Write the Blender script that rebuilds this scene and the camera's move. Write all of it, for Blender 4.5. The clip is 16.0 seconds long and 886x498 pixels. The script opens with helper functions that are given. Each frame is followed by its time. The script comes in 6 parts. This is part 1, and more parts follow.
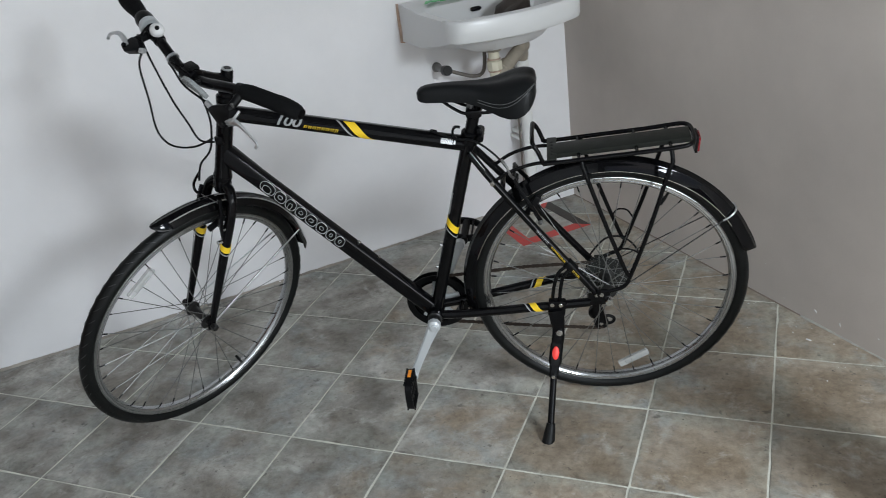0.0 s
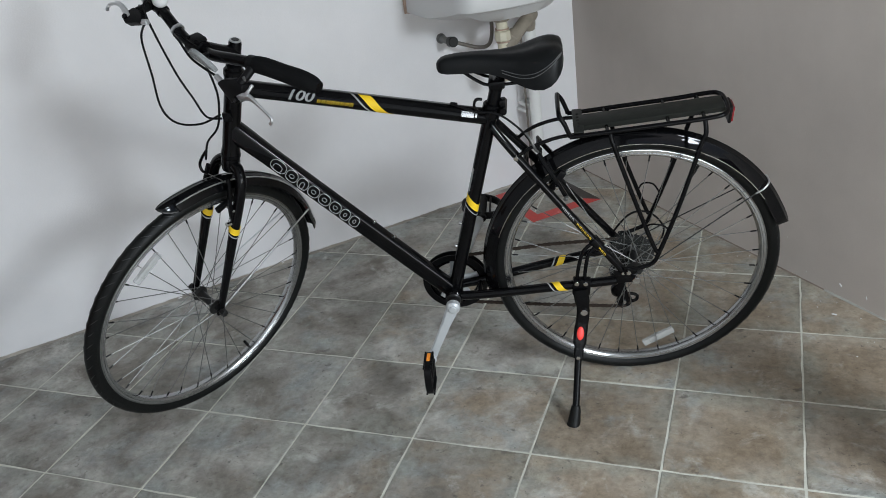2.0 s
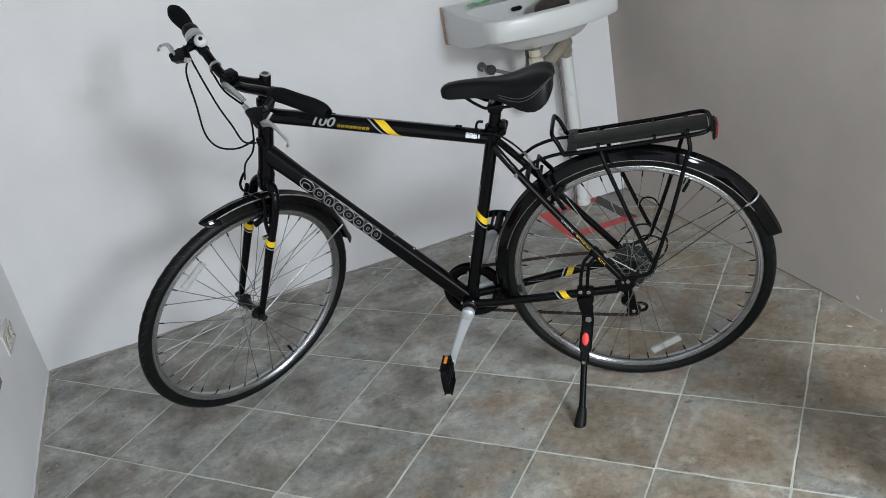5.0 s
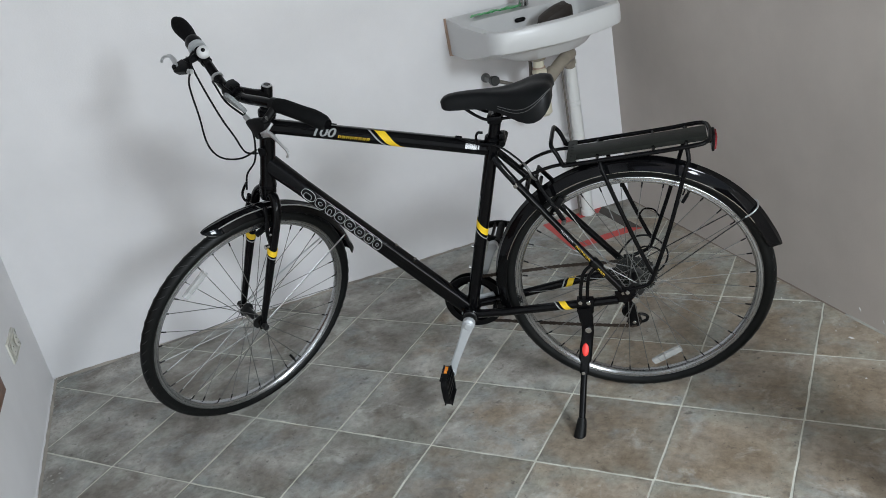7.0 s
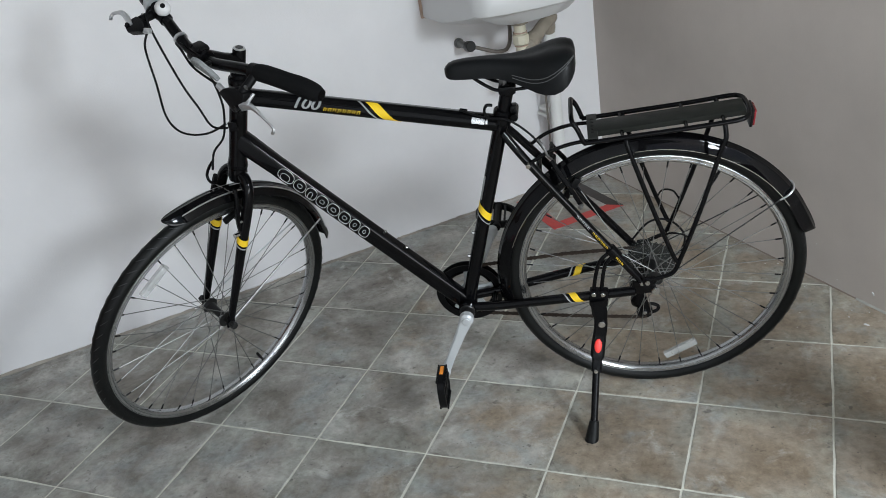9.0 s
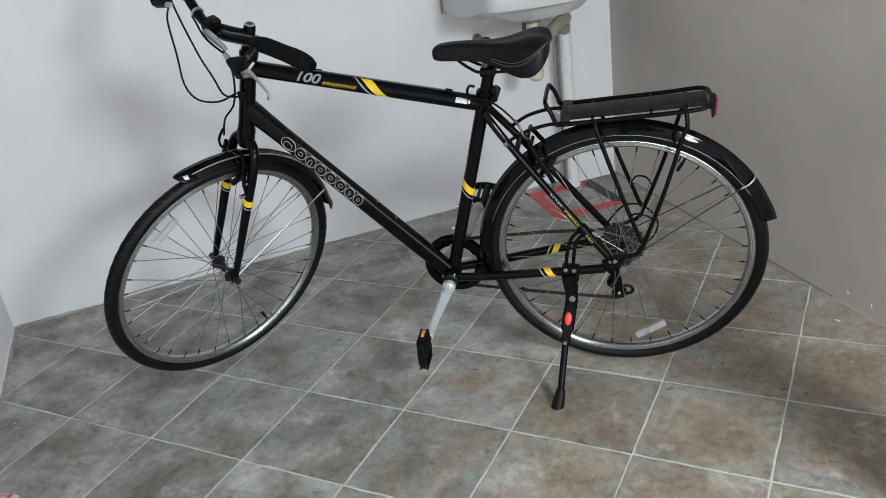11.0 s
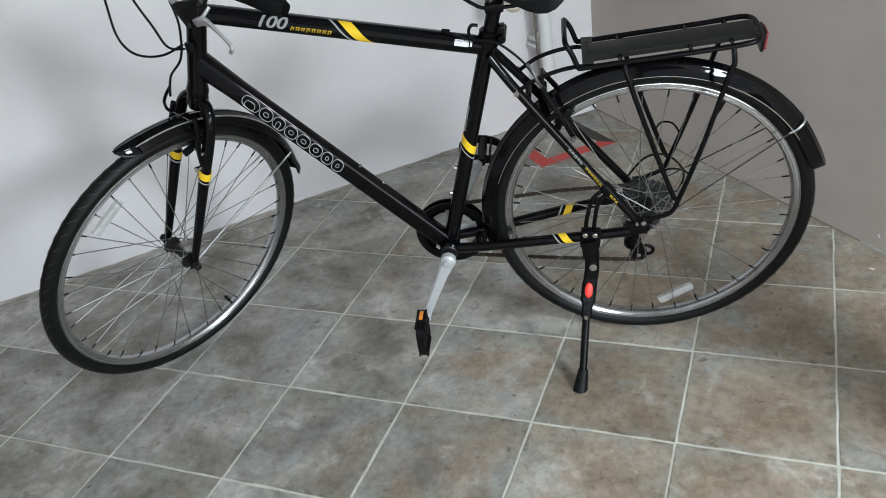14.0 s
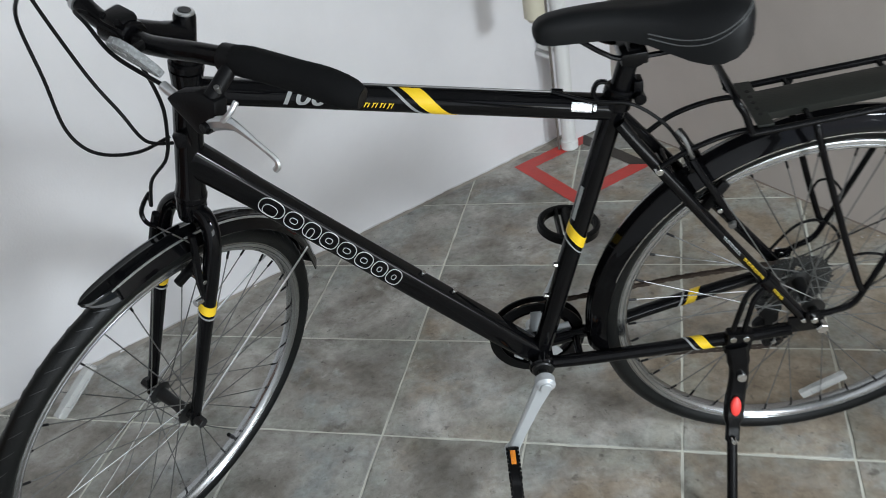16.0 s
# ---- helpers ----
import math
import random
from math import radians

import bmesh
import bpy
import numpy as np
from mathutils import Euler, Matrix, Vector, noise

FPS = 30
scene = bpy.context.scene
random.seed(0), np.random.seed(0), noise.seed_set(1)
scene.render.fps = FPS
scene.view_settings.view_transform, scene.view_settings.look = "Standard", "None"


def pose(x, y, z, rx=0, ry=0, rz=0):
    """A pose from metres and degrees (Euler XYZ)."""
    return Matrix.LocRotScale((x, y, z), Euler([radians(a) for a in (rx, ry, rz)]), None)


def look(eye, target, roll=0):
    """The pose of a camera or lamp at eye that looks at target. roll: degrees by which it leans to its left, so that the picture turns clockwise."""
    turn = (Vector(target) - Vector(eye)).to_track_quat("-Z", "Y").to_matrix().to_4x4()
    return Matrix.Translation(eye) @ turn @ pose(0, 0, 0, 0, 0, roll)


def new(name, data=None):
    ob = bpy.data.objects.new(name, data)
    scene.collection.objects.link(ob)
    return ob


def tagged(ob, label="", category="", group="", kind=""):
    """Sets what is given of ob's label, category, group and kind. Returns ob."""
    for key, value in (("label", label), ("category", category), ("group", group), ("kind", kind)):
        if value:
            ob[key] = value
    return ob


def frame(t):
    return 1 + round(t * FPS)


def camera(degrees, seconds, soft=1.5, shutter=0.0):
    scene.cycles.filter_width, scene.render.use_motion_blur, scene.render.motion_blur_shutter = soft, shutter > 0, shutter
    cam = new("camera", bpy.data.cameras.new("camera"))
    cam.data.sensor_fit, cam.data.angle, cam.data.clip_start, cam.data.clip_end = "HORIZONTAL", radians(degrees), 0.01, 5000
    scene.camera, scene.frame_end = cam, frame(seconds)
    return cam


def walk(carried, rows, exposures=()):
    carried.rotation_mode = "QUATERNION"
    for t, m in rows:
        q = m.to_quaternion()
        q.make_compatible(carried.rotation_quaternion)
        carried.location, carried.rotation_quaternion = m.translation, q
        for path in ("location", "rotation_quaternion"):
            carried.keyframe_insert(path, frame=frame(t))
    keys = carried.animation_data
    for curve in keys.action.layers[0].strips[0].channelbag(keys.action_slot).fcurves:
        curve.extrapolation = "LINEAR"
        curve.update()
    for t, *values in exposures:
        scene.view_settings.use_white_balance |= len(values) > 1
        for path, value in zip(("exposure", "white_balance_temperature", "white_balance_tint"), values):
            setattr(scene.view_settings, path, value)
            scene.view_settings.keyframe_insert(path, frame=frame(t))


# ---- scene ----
cam = camera(54.4, 16.0, soft=0.8, shutter=0.5)
PATH = [
    (0, (-0.003, -1.879, 1.429), (-0.73, -0.229, 0.564), -7.7),
    (0.5, (-0.019, -1.883, 1.432), (-0.772, -0.243, 0.571), -7.3),
    (1, (-0.028, -1.864, 1.422), (-0.778, -0.235, 0.536), -7.6),
    (1.5, (-0.062, -1.844, 1.416), (-0.772, -0.205, 0.516), -7.7),
    (2, (-0.116, -1.832, 1.407), (-0.806, -0.195, 0.488), -8.2),
    (2.5, (-0.144, -1.831, 1.41), (-0.812, -0.177, 0.506), -8.4),
    (3, (-0.13, -1.843, 1.401), (-0.772, -0.174, 0.505), -8.3),
    (3.5, (-0.103, -1.863, 1.403), (-0.738, -0.183, 0.521), -8.2),
    (4, (-0.003, -1.886, 1.417), (-0.762, -0.258, 0.538), -8.7),
    (4.2, (0.043, -1.899, 1.414), (-0.774, -0.294, 0.545), -9.7),
    (6.5, (0.215, -1.926, 1.429), (-0.728, -0.35, 0.636), -11.6),
    (7, (0.192, -1.912, 1.418), (-0.739, -0.334, 0.615), -11.3),
    (7.5, (0.097, -1.853, 1.42), (-0.781, -0.25, 0.607), -10.1),
    (8, (-0.041, -1.803, 1.403), (-0.776, -0.149, 0.551), -10.6),
    (8.5, (-0.117, -1.745, 1.395), (-0.888, -0.143, 0.478), -10.0),
    (9, (-0.091, -1.762, 1.386), (-0.852, -0.146, 0.487), -9.6),
    (9.5, (-0.069, -1.793, 1.386), (-0.825, -0.173, 0.488), -10.0),
    (9.7, (-0.066, -1.808, 1.376), (-0.821, -0.187, 0.48), -10.1),
    (11.8, (0.232, -1.92, 1.345), (-0.715, -0.361, 0.525), -6.8),
    (12, (0.224, -1.936, 1.356), (-0.724, -0.373, 0.545), -6.9),
    (12.5, (0.214, -1.945, 1.356), (-0.727, -0.389, 0.522), -7.0),
    (13, (0.131, -1.868, 1.331), (-0.764, -0.297, 0.477), -7.9),
    (13.5, (-0.038, -1.784, 1.32), (-0.811, -0.194, 0.385), -9.7),
    (14, (-0.138, -1.64, 1.305), (-0.86, -0.079, 0.284), -9.1),
    (14.5, (-0.194, -1.483, 1.316), (-0.932, 0.052, 0.268), -9.0),
    (15, (-0.293, -1.395, 1.322), (-1.012, 0.147, 0.271), -10.5),
    (15.5, (-0.518, -1.332, 1.326), (-1.05, 0.285, 0.276), -12.9),
    (16, (-0.608, -1.185, 1.301), (-1.142, 0.397, 0.2), -11.0),
]
walk(cam, [(t, look(eye, target, roll)) for t, eye, target, roll in PATH],
     exposures=[(0.0, 0.0), (7.5, 0.0), (9.0, 0.09), (12.5, 0.05), (14.0, 0.22), (15.0, 0.19), (16.0, 0.24)])

# ---- world and light ----
world = bpy.data.worlds.new("world")
scene.world = world
world.use_nodes = True
wn, wl = world.node_tree.nodes, world.node_tree.links
sky = wn.new("ShaderNodeTexSky")
sky.sky_type, sky.sun_disc = "NISHITA", False
sky.sun_elevation, sky.sun_rotation = radians(40), radians(140)
wl.new(sky.outputs[0], wn["Background"].inputs[0])
wn["Background"].inputs[1].default_value = 0.1

# room frame: s along the white wall from its near-left corner, o out into the room, h up
ROOM_ANG, ROOM_O = radians(45.6), Vector((-2.48, -0.273, 0))
DIR_S = Vector((math.cos(ROOM_ANG), math.sin(ROOM_ANG), 0))
DIR_O = Vector((math.sin(ROOM_ANG), -math.cos(ROOM_ANG), 0))
ROOM = Matrix((( DIR_S.x, -DIR_O.x, 0, ROOM_O.x), (DIR_S.y, -DIR_O.y, 0, ROOM_O.y), (0, 0, 1, 0), (0, 0, 0, 1)))
WIDE, DEEP, HIGH = 2.364, 3.9, 2.6
SKEW = 1.25  # degrees by which the white wall runs out of square
WIN = (0.15, 2.65, 0.12, 2.20)  # s0, s1, h0, h1 in the wall facing the white one


def back(s):
    """How far the white wall has fallen back at s."""
    return s * math.tan(radians(SKEW))


def R(s, o, h):
    """Local point of the room frame."""
    return Vector((s, -o, h))


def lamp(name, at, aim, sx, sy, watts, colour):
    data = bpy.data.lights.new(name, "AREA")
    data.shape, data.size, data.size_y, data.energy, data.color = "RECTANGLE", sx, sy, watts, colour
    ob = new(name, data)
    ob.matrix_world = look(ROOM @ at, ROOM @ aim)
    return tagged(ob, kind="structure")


# lamps added in an assumed window: a low wall fill and a compact key
lamp("low_wall_fill", R(1.40, DEEP + 0.14, 0.50), R(1.15, 0.0, 0.40), 2.40, 0.70, 37, (0.835, 0.925, 1.0))
# key: set where the lines of the cast shadows meet; no pane is modelled
lamp("shadow_key_daylight", R(1.93, DEEP + 0.12, 1.88), R(1.25, 2.3, 0.0), 0.48, 0.50, 69, (0.835, 0.925, 1.0))


# ---- materials ----
def material(name, colour, rough=0.5, metal=0.0, vary=0.0, scale=20.0, bump=0.0, bump_scale=200.0, coat=0.0, spec=0.5):
    m = bpy.data.materials.new(name)
    m.use_nodes = True
    n, l = m.node_tree.nodes, m.node_tree.links
    b = n["Principled BSDF"]
    b.inputs["Base Color"].default_value = (*colour, 1)
    b.inputs["Roughness"].default_value, b.inputs["Metallic"].default_value = rough, metal
    b.inputs["Coat Weight"].default_value, b.inputs["Specular IOR Level"].default_value = coat, spec
    b.inputs["Coat Roughness"].default_value = 0.06
    co = n.new("ShaderNodeTexCoord")
    if vary:
        t = n.new("ShaderNodeTexNoise")
        t.inputs["Scale"].default_value, t.inputs["Detail"].default_value = scale, 6
        l.new(co.outputs["Object"], t.inputs["Vector"])
        r = n.new("ShaderNodeMapRange")
        r.inputs["To Min"].default_value, r.inputs["To Max"].default_value = 1 - vary, 1 + vary
        l.new(t.outputs[0], r.inputs["Value"])
        x = n.new("ShaderNodeVectorMath")
        x.operation = "MULTIPLY"
        x.inputs[0].default_value = colour
        l.new(r.outputs[0], x.inputs[1])
        l.new(x.outputs[0], b.inputs["Base Color"])
        q = n.new("ShaderNodeMapRange")
        q.inputs["To Min"].default_value, q.inputs["To Max"].default_value = max(rough - 0.12, 0.03), min(rough + 0.12, 1)
        l.new(t.outputs[0], q.inputs["Value"])
        l.new(q.outputs[0], b.inputs["Roughness"])
    if bump:
        t = n.new("ShaderNodeTexNoise")
        t.inputs["Scale"].default_value, t.inputs["Detail"].default_value = bump_scale, 4
        l.new(co.outputs["Object"], t.inputs["Vector"])
        u = n.new("ShaderNodeBump")
        u.inputs["Strength"].default_value, u.inputs["Distance"].default_value = bump, 0.004
        l.new(t.outputs[0], u.inputs["Height"])
        l.new(u.outputs[0], b.inputs["Normal"])
    return m


def ramp_node(n, stops):
    r = n.new("ShaderNodeValToRGB")
    el = r.color_ramp.elements
    while len(el) < len(stops):
        el.new(0.5)
    for e, (p, c) in zip(el, stops):
        e.position, e.color = p, (*c, 1)
    return r


def mix_node(n, l, fac, a, b):
    x = n.new("ShaderNodeMix")
    x.data_type = "RGBA"
    l.new(fac, x.inputs["Factor"])
    l.new(a, x.inputs["A"])
    l.new(b, x.inputs["B"])
    return x.outputs["Result"]


def noise_node(n, l, vec, scale, detail=6.0, rough=0.6, distort=0.0):
    t = n.new("ShaderNodeTexNoise")
    for k, v in (("Scale", scale), ("Detail", detail), ("Roughness", rough), ("Distortion", distort)):
        t.inputs[k].default_value = v
    l.new(vec, t.inputs["Vector"])
    return t.outputs[0]


def tile_material():
    """Glazed stoneware in cloudy taupe, grey, rust and blue-grey; every tile takes its own part of the pattern."""
    m = bpy.data.materials.new("floor_tile")
    m.use_nodes = True
    n, l = m.node_tree.nodes, m.node_tree.links
    b = n["Principled BSDF"]
    geo, info = n.new("ShaderNodeNewGeometry"), n.new("ShaderNodeObjectInfo")
    shift = n.new("ShaderNodeVectorMath")
    shift.operation = "SCALE"
    shift.inputs[0].default_value = (37, 19, 53)
    l.new(info.outputs["Random"], shift.inputs["Scale"])
    add = n.new("ShaderNodeVectorMath")
    l.new(geo.outputs["Position"], add.inputs[0])
    l.new(shift.outputs[0], add.inputs[1])
    v = add.outputs[0]
    big = ramp_node(n, [(0.34, (0.125, 0.112, 0.096)), (0.44, (0.200, 0.186, 0.165)), (0.54, (0.290, 0.277, 0.254)), (0.66, (0.440, 0.430, 0.402))])
    l.new(noise_node(n, l, v, 5.6, 12, 0.58, 0.35), big.inputs[0])
    rust = ramp_node(n, [(0.30, (0.150, 0.115, 0.079)), (0.5, (0.266, 0.212, 0.156)), (0.72, (0.412, 0.350, 0.272))])
    l.new(noise_node(n, l, v, 15, 10, 0.72), rust.inputs[0])
    # the rust tone's share grows with x across the floor
    sep = n.new("ShaderNodeSeparateXYZ")
    l.new(geo.outputs["Position"], sep.inputs[0])
    drift = n.new("ShaderNodeMapRange")
    drift.inputs["From Min"].default_value, drift.inputs["From Max"].default_value = -1.9, 0.3
    drift.inputs["To Min"].default_value, drift.inputs["To Max"].default_value = -0.24, 0.30
    l.new(sep.outputs["X"], drift.inputs["Value"])
    lean = n.new("ShaderNodeMath")
    l.new(noise_node(n, l, v, 4.6, 9, 0.66, 0.2), lean.inputs[0])
    l.new(drift.outputs[0], lean.inputs[1])
    fr = ramp_node(n, [(0.47, (0, 0, 0)), (0.62, (0.64, 0.64, 0.64))])
    l.new(lean.outputs[0], fr.inputs[0])
    col = mix_node(n, l, fr.outputs[0], big.outputs[0], rust.outputs[0])
    blue = ramp_node(n, [(0.3, (0.165, 0.180, 0.176)), (0.7, (0.380, 0.405, 0.400))])
    l.new(noise_node(n, l, v, 19, 10, 0.7), blue.inputs[0])
    fb = ramp_node(n, [(0.52, (0, 0, 0)), (0.66, (0.75, 0.75, 0.75))])
    off = n.new("ShaderNodeVectorMath")
    off.inputs[1].default_value = (11.3, 4.1, 7.7)
    l.new(v, off.inputs[0])
    l.new(noise_node(n, l, off.outputs[0], 5.2, 9, 0.68, 0.2), fb.inputs[0])
    col = mix_node(n, l, fb.outputs[0], col, blue.outputs[0])
    # dark pits, grainy wear and light scuffs
    dark = n.new("ShaderNodeRGB")
    dark.outputs[0].default_value = (0.055, 0.050, 0.044, 1)
    # pale greenish glaze worn through towards the edges
    tc = n.new("ShaderNodeTexCoord")
    ab = n.new("ShaderNodeVectorMath")
    ab.operation = "ABSOLUTE"
    l.new(tc.outputs["Object"], ab.inputs[0])
    axes = n.new("ShaderNodeSeparateXYZ")
    l.new(ab.outputs[0], axes.inputs[0])
    far = n.new("ShaderNodeMath")
    far.operation = "MAXIMUM"
    l.new(axes.outputs["X"], far.inputs[0])
    l.new(axes.outputs["Y"], far.inputs[1])
    reach = n.new("ShaderNodeMath")
    reach.operation = "MULTIPLY_ADD"
    reach.inputs[1].default_value = 3.0
    l.new(far.outputs[0], reach.inputs[0])
    l.new(noise_node(n, l, off.outputs[0], 8.5, 8, 0.62, 0.3), reach.inputs[2])
    worn = ramp_node(n, [(0.80, (0, 0, 0)), (1.0, (0.46, 0.46, 0.46))])
    l.new(reach.outputs[0], worn.inputs[0])
    rim_tone = ramp_node(n, [(0.35, (0.190, 0.200, 0.178)), (0.65, (0.370, 0.385, 0.345))])
    l.new(noise_node(n, l, v, 24, 8, 0.7), rim_tone.inputs[0])
    col = mix_node(n, l, worn.outputs[0], col, rim_tone.outputs[0])
    # darker, crumbled patches along the edges
    crumble = n.new("ShaderNodeMath")
    crumble.operation = "MULTIPLY_ADD"
    crumble.inputs[1].default_value = 4.5
    l.new(far.outputs[0], crumble.inputs[0])
    l.new(noise_node(n, l, v, 11, 12, 0.74, 0.5), crumble.inputs[2])
    chipped = ramp_node(n, [(0.69, (0, 0, 0)), (0.80, (0.62, 0.62, 0.62))])
    shrink = n.new("ShaderNodeMath")
    shrink.operation = "SUBTRACT"
    shrink.inputs[1].default_value = 0.5
    l.new(crumble.outputs[0], shrink.inputs[0])
    l.new(shrink.outputs[0], chipped.inputs[0])
    brown = n.new("ShaderNodeRGB")
    brown.outputs[0].default_value = (0.085, 0.072, 0.060, 1)
    col = mix_node(n, l, chipped.outputs[0], col, brown.outputs[0])
    pits = ramp_node(n, [(0.635, (0, 0, 0)), (0.71, (0.60, 0.60, 0.60))])
    l.new(noise_node(n, l, v, 34, 5, 0.6, 0.2), pits.inputs[0])
    col = mix_node(n, l, pits.outputs[0], col, dark.outputs[0])
    specks = ramp_node(n, [(0.70, (0, 0, 0)), (0.75, (0.85, 0.85, 0.85))])
    l.new(noise_node(n, l, off.outputs[0], 120, 3, 0.5), specks.inputs[0])
    col = mix_node(n, l, specks.outputs[0], col, dark.outputs[0])
    pale = n.new("ShaderNodeRGB")
    pale.outputs[0].default_value = (0.58, 0.58, 0.555, 1)
    scuff = ramp_node(n, [(0.58, (0, 0, 0)), (0.72, (0.6, 0.6, 0.6))])
    l.new(noise_node(n, l, off.outputs[0], 8, 12, 0.68, 0.4), scuff.inputs[0])
    col = mix_node(n, l, scuff.outputs[0], col, pale.outputs[0])
    grain = ramp_node(n, [(0.30, (0.70, 0.69, 0.67)), (0.48, (1.0, 1.0, 1.0)), (0.70, (1.26, 1.27, 1.27))])
    l.new(noise_node(n, l, v, 46, 10, 0.72, 0.4), grain.inputs[0])
    mul = n.new("ShaderNodeVectorMath")
    mul.operation = "MULTIPLY"
    l.new(col, mul.inputs[0])
    l.new(grain.outputs[0], mul.inputs[1])
    col = mul.outputs[0]
    hsv = n.new("ShaderNodeHueSaturation")
    val = n.new("ShaderNodeMapRange")
    val.inputs["To Min"].default_value, val.inputs["To Max"].default_value = 0.98, 1.22
    l.new(info.outputs["Random"], val.inputs["Value"])
    hsv.inputs["Saturation"].default_value = 1.18
    l.new(val.outputs[0], hsv.inputs["Value"])
    l.new(col, hsv.inputs["Color"])
    l.new(hsv.outputs[0], b.inputs["Base Color"])
    rr = n.new("ShaderNodeMapRange")
    rr.inputs["To Min"].default_value, rr.inputs["To Max"].default_value = 0.34, 0.62
    l.new(noise_node(n, l, v, 9, 6), rr.inputs["Value"])
    l.new(rr.outputs[0], b.inputs["Roughness"])
    bp = n.new("ShaderNodeBump")
    bp.inputs["Strength"].default_value, bp.inputs["Distance"].default_value = 0.60, 0.004
    l.new(noise_node(n, l, v, 30, 12, 0.68, 0.3), bp.inputs["Height"])
    l.new(bp.outputs[0], b.inputs["Normal"])
    return m


def wall_material(name, colour, stain=(0.55, 0.50, 0.44), cloud=0.89):
    """Matt emulsion on hand-smoothed plaster, with faint clouding, roller grain and a few scuffs."""
    m = bpy.data.materials.new(name)
    m.use_nodes = True
    n, l = m.node_tree.nodes, m.node_tree.links
    b = n["Principled BSDF"]
    co = n.new("ShaderNodeTexCoord")
    v = co.outputs["Object"]
    base = ramp_node(n, [(0.3, tuple(c * cloud for c in colour)), (0.7, colour)])
    l.new(noise_node(n, l, v, 2.2, 6), base.inputs[0])
    marks = ramp_node(n, [(0.70, (0, 0, 0)), (0.80, (0.35, 0.35, 0.35))])
    l.new(noise_node(n, l, v, 26, 8, 0.7, 0.8), marks.inputs[0])
    grime = n.new("ShaderNodeRGB")
    grime.outputs[0].default_value = (*stain, 1)
    l.new(mix_node(n, l, marks.outputs[0], base.outputs[0], grime.outputs[0]), b.inputs["Base Color"])
    b.inputs["Roughness"].default_value = 0.62
    bp = n.new("ShaderNodeBump")
    bp.inputs["Strength"].default_value, bp.inputs["Distance"].default_value = 0.10, 0.006
    add = n.new("ShaderNodeMath")
    l.new(noise_node(n, l, v, 7, 4), add.inputs[0])
    l.new(noise_node(n, l, v, 160, 3), add.inputs[1])
    l.new(add.outputs[0], bp.inputs["Height"])
    l.new(bp.outputs[0], b.inputs["Normal"])
    return m


def glassy(name, colour, rough, alpha):
    m = material(name, colour, rough, 0, 0.1, 60)
    m.node_tree.nodes["Principled BSDF"].inputs["Alpha"].default_value = alpha
    return m


M_TILE = tile_material()
M_GROUT = material("grout", (0.60, 0.60, 0.53), 0.9, 0, 0.45, 17, 0.5, 120)
M_WALL = wall_material("white_wall_paint", (0.775, 0.762, 0.766))
# a darker, warmer base colour than the white walls
M_WALL_R = wall_material("grey_beige_wall", (0.555, 0.500, 0.455), (0.66, 0.64, 0.61), 0.82)
# unseen walls and ceiling: dark base colours that hold down the bounce light
M_DIM = wall_material("unseen_wall_low_bounce", (0.27, 0.265, 0.26))
M_CEIL = material("unseen_ceiling_low_bounce", (0.34, 0.34, 0.335), 0.8, 0, 0.04, 3, 0.2, 90)
M_MORTAR = material("skirting_mortar", (0.33, 0.30, 0.26), 0.9, 0, 0.75, 9, 0.9, 60)
M_GRIME = material("brown_grime_mortar", (0.215, 0.175, 0.145), 0.9, 0, 0.5, 14, 0.7, 80)
M_MORTAR_PALE = material("pale_mortar", (0.37, 0.365, 0.33), 0.9, 0, 0.3, 40, 0.5, 160)
M_BLACK = material("black_gloss_paint", (0.0026, 0.0026, 0.0030), 0.04, 0, 0, 30, 0, 0, 0.0, 0.18)
M_GUARD = material("black_gloss_plastic", (0.0026, 0.0026, 0.0030), 0.05, 0, 0, 30, 0, 0, 0.0, 0.17)
M_SATIN = material("black_satin_metal", (0.0028, 0.0028, 0.0032), 0.22, 0, 0.2, 60, 0.04, 300, 0, 0.13)
M_PLASTIC = material("black_plastic", (0.0032, 0.0032, 0.0036), 0.42, 0, 0.2, 80, 0.1, 400, 0, 0.15)
M_FOAM = material("grip_foam", (0.005, 0.0052, 0.0055), 0.85, 0, 0.2, 90, 0.3, 700, 0, 0.10)
M_RUBBER = material("tyre_rubber", (0.0058, 0.0062, 0.0060), 0.42, 0, 0.35, 40, 0.14, 260, 0, 0.15)
# lighter than the tyre: glints on the tread ribs put into the colour
M_TREAD = material("tread_rib_glint", (0.035, 0.036, 0.038), 0.4, 0, 0.3, 60)
M_VINYL = material("saddle_vinyl", (0.006, 0.0065, 0.007), 0.42, 0, 0.15, 50, 0.05, 700, 0, 0.15)
M_ALLOY = material("brushed_alloy", (0.58, 0.59, 0.60), 0.34, 0.9, 0.08, 90)
M_RIM = material("rim_alloy", (0.42, 0.43, 0.435), 0.22, 0.97)
M_STEEL = material("spoke_steel", (0.20, 0.20, 0.195), 0.42, 0.9, 0.1, 100)
M_CHROME = material("chrome", (0.52, 0.52, 0.51), 0.16, 1.0)
M_CRANK = material("silver_painted_crank", (0.46, 0.48, 0.49), 0.42, 0.25, 0.08, 40)
M_CHAIN = material("oily_chain", (0.040, 0.028, 0.021), 0.5, 0.4, 0.4, 300)
M_DARKSTEEL = material("dark_steel", (0.03, 0.03, 0.03), 0.38, 0.7, 0.3, 120)
M_COG = material("dark_oiled_steel", (0.014, 0.013, 0.012), 0.55, 0.0, 0.3, 120, 0, 0, 0, 0.2)
M_MARK = material("silver_outline", (0.42, 0.43, 0.43), 0.4, 0.2)
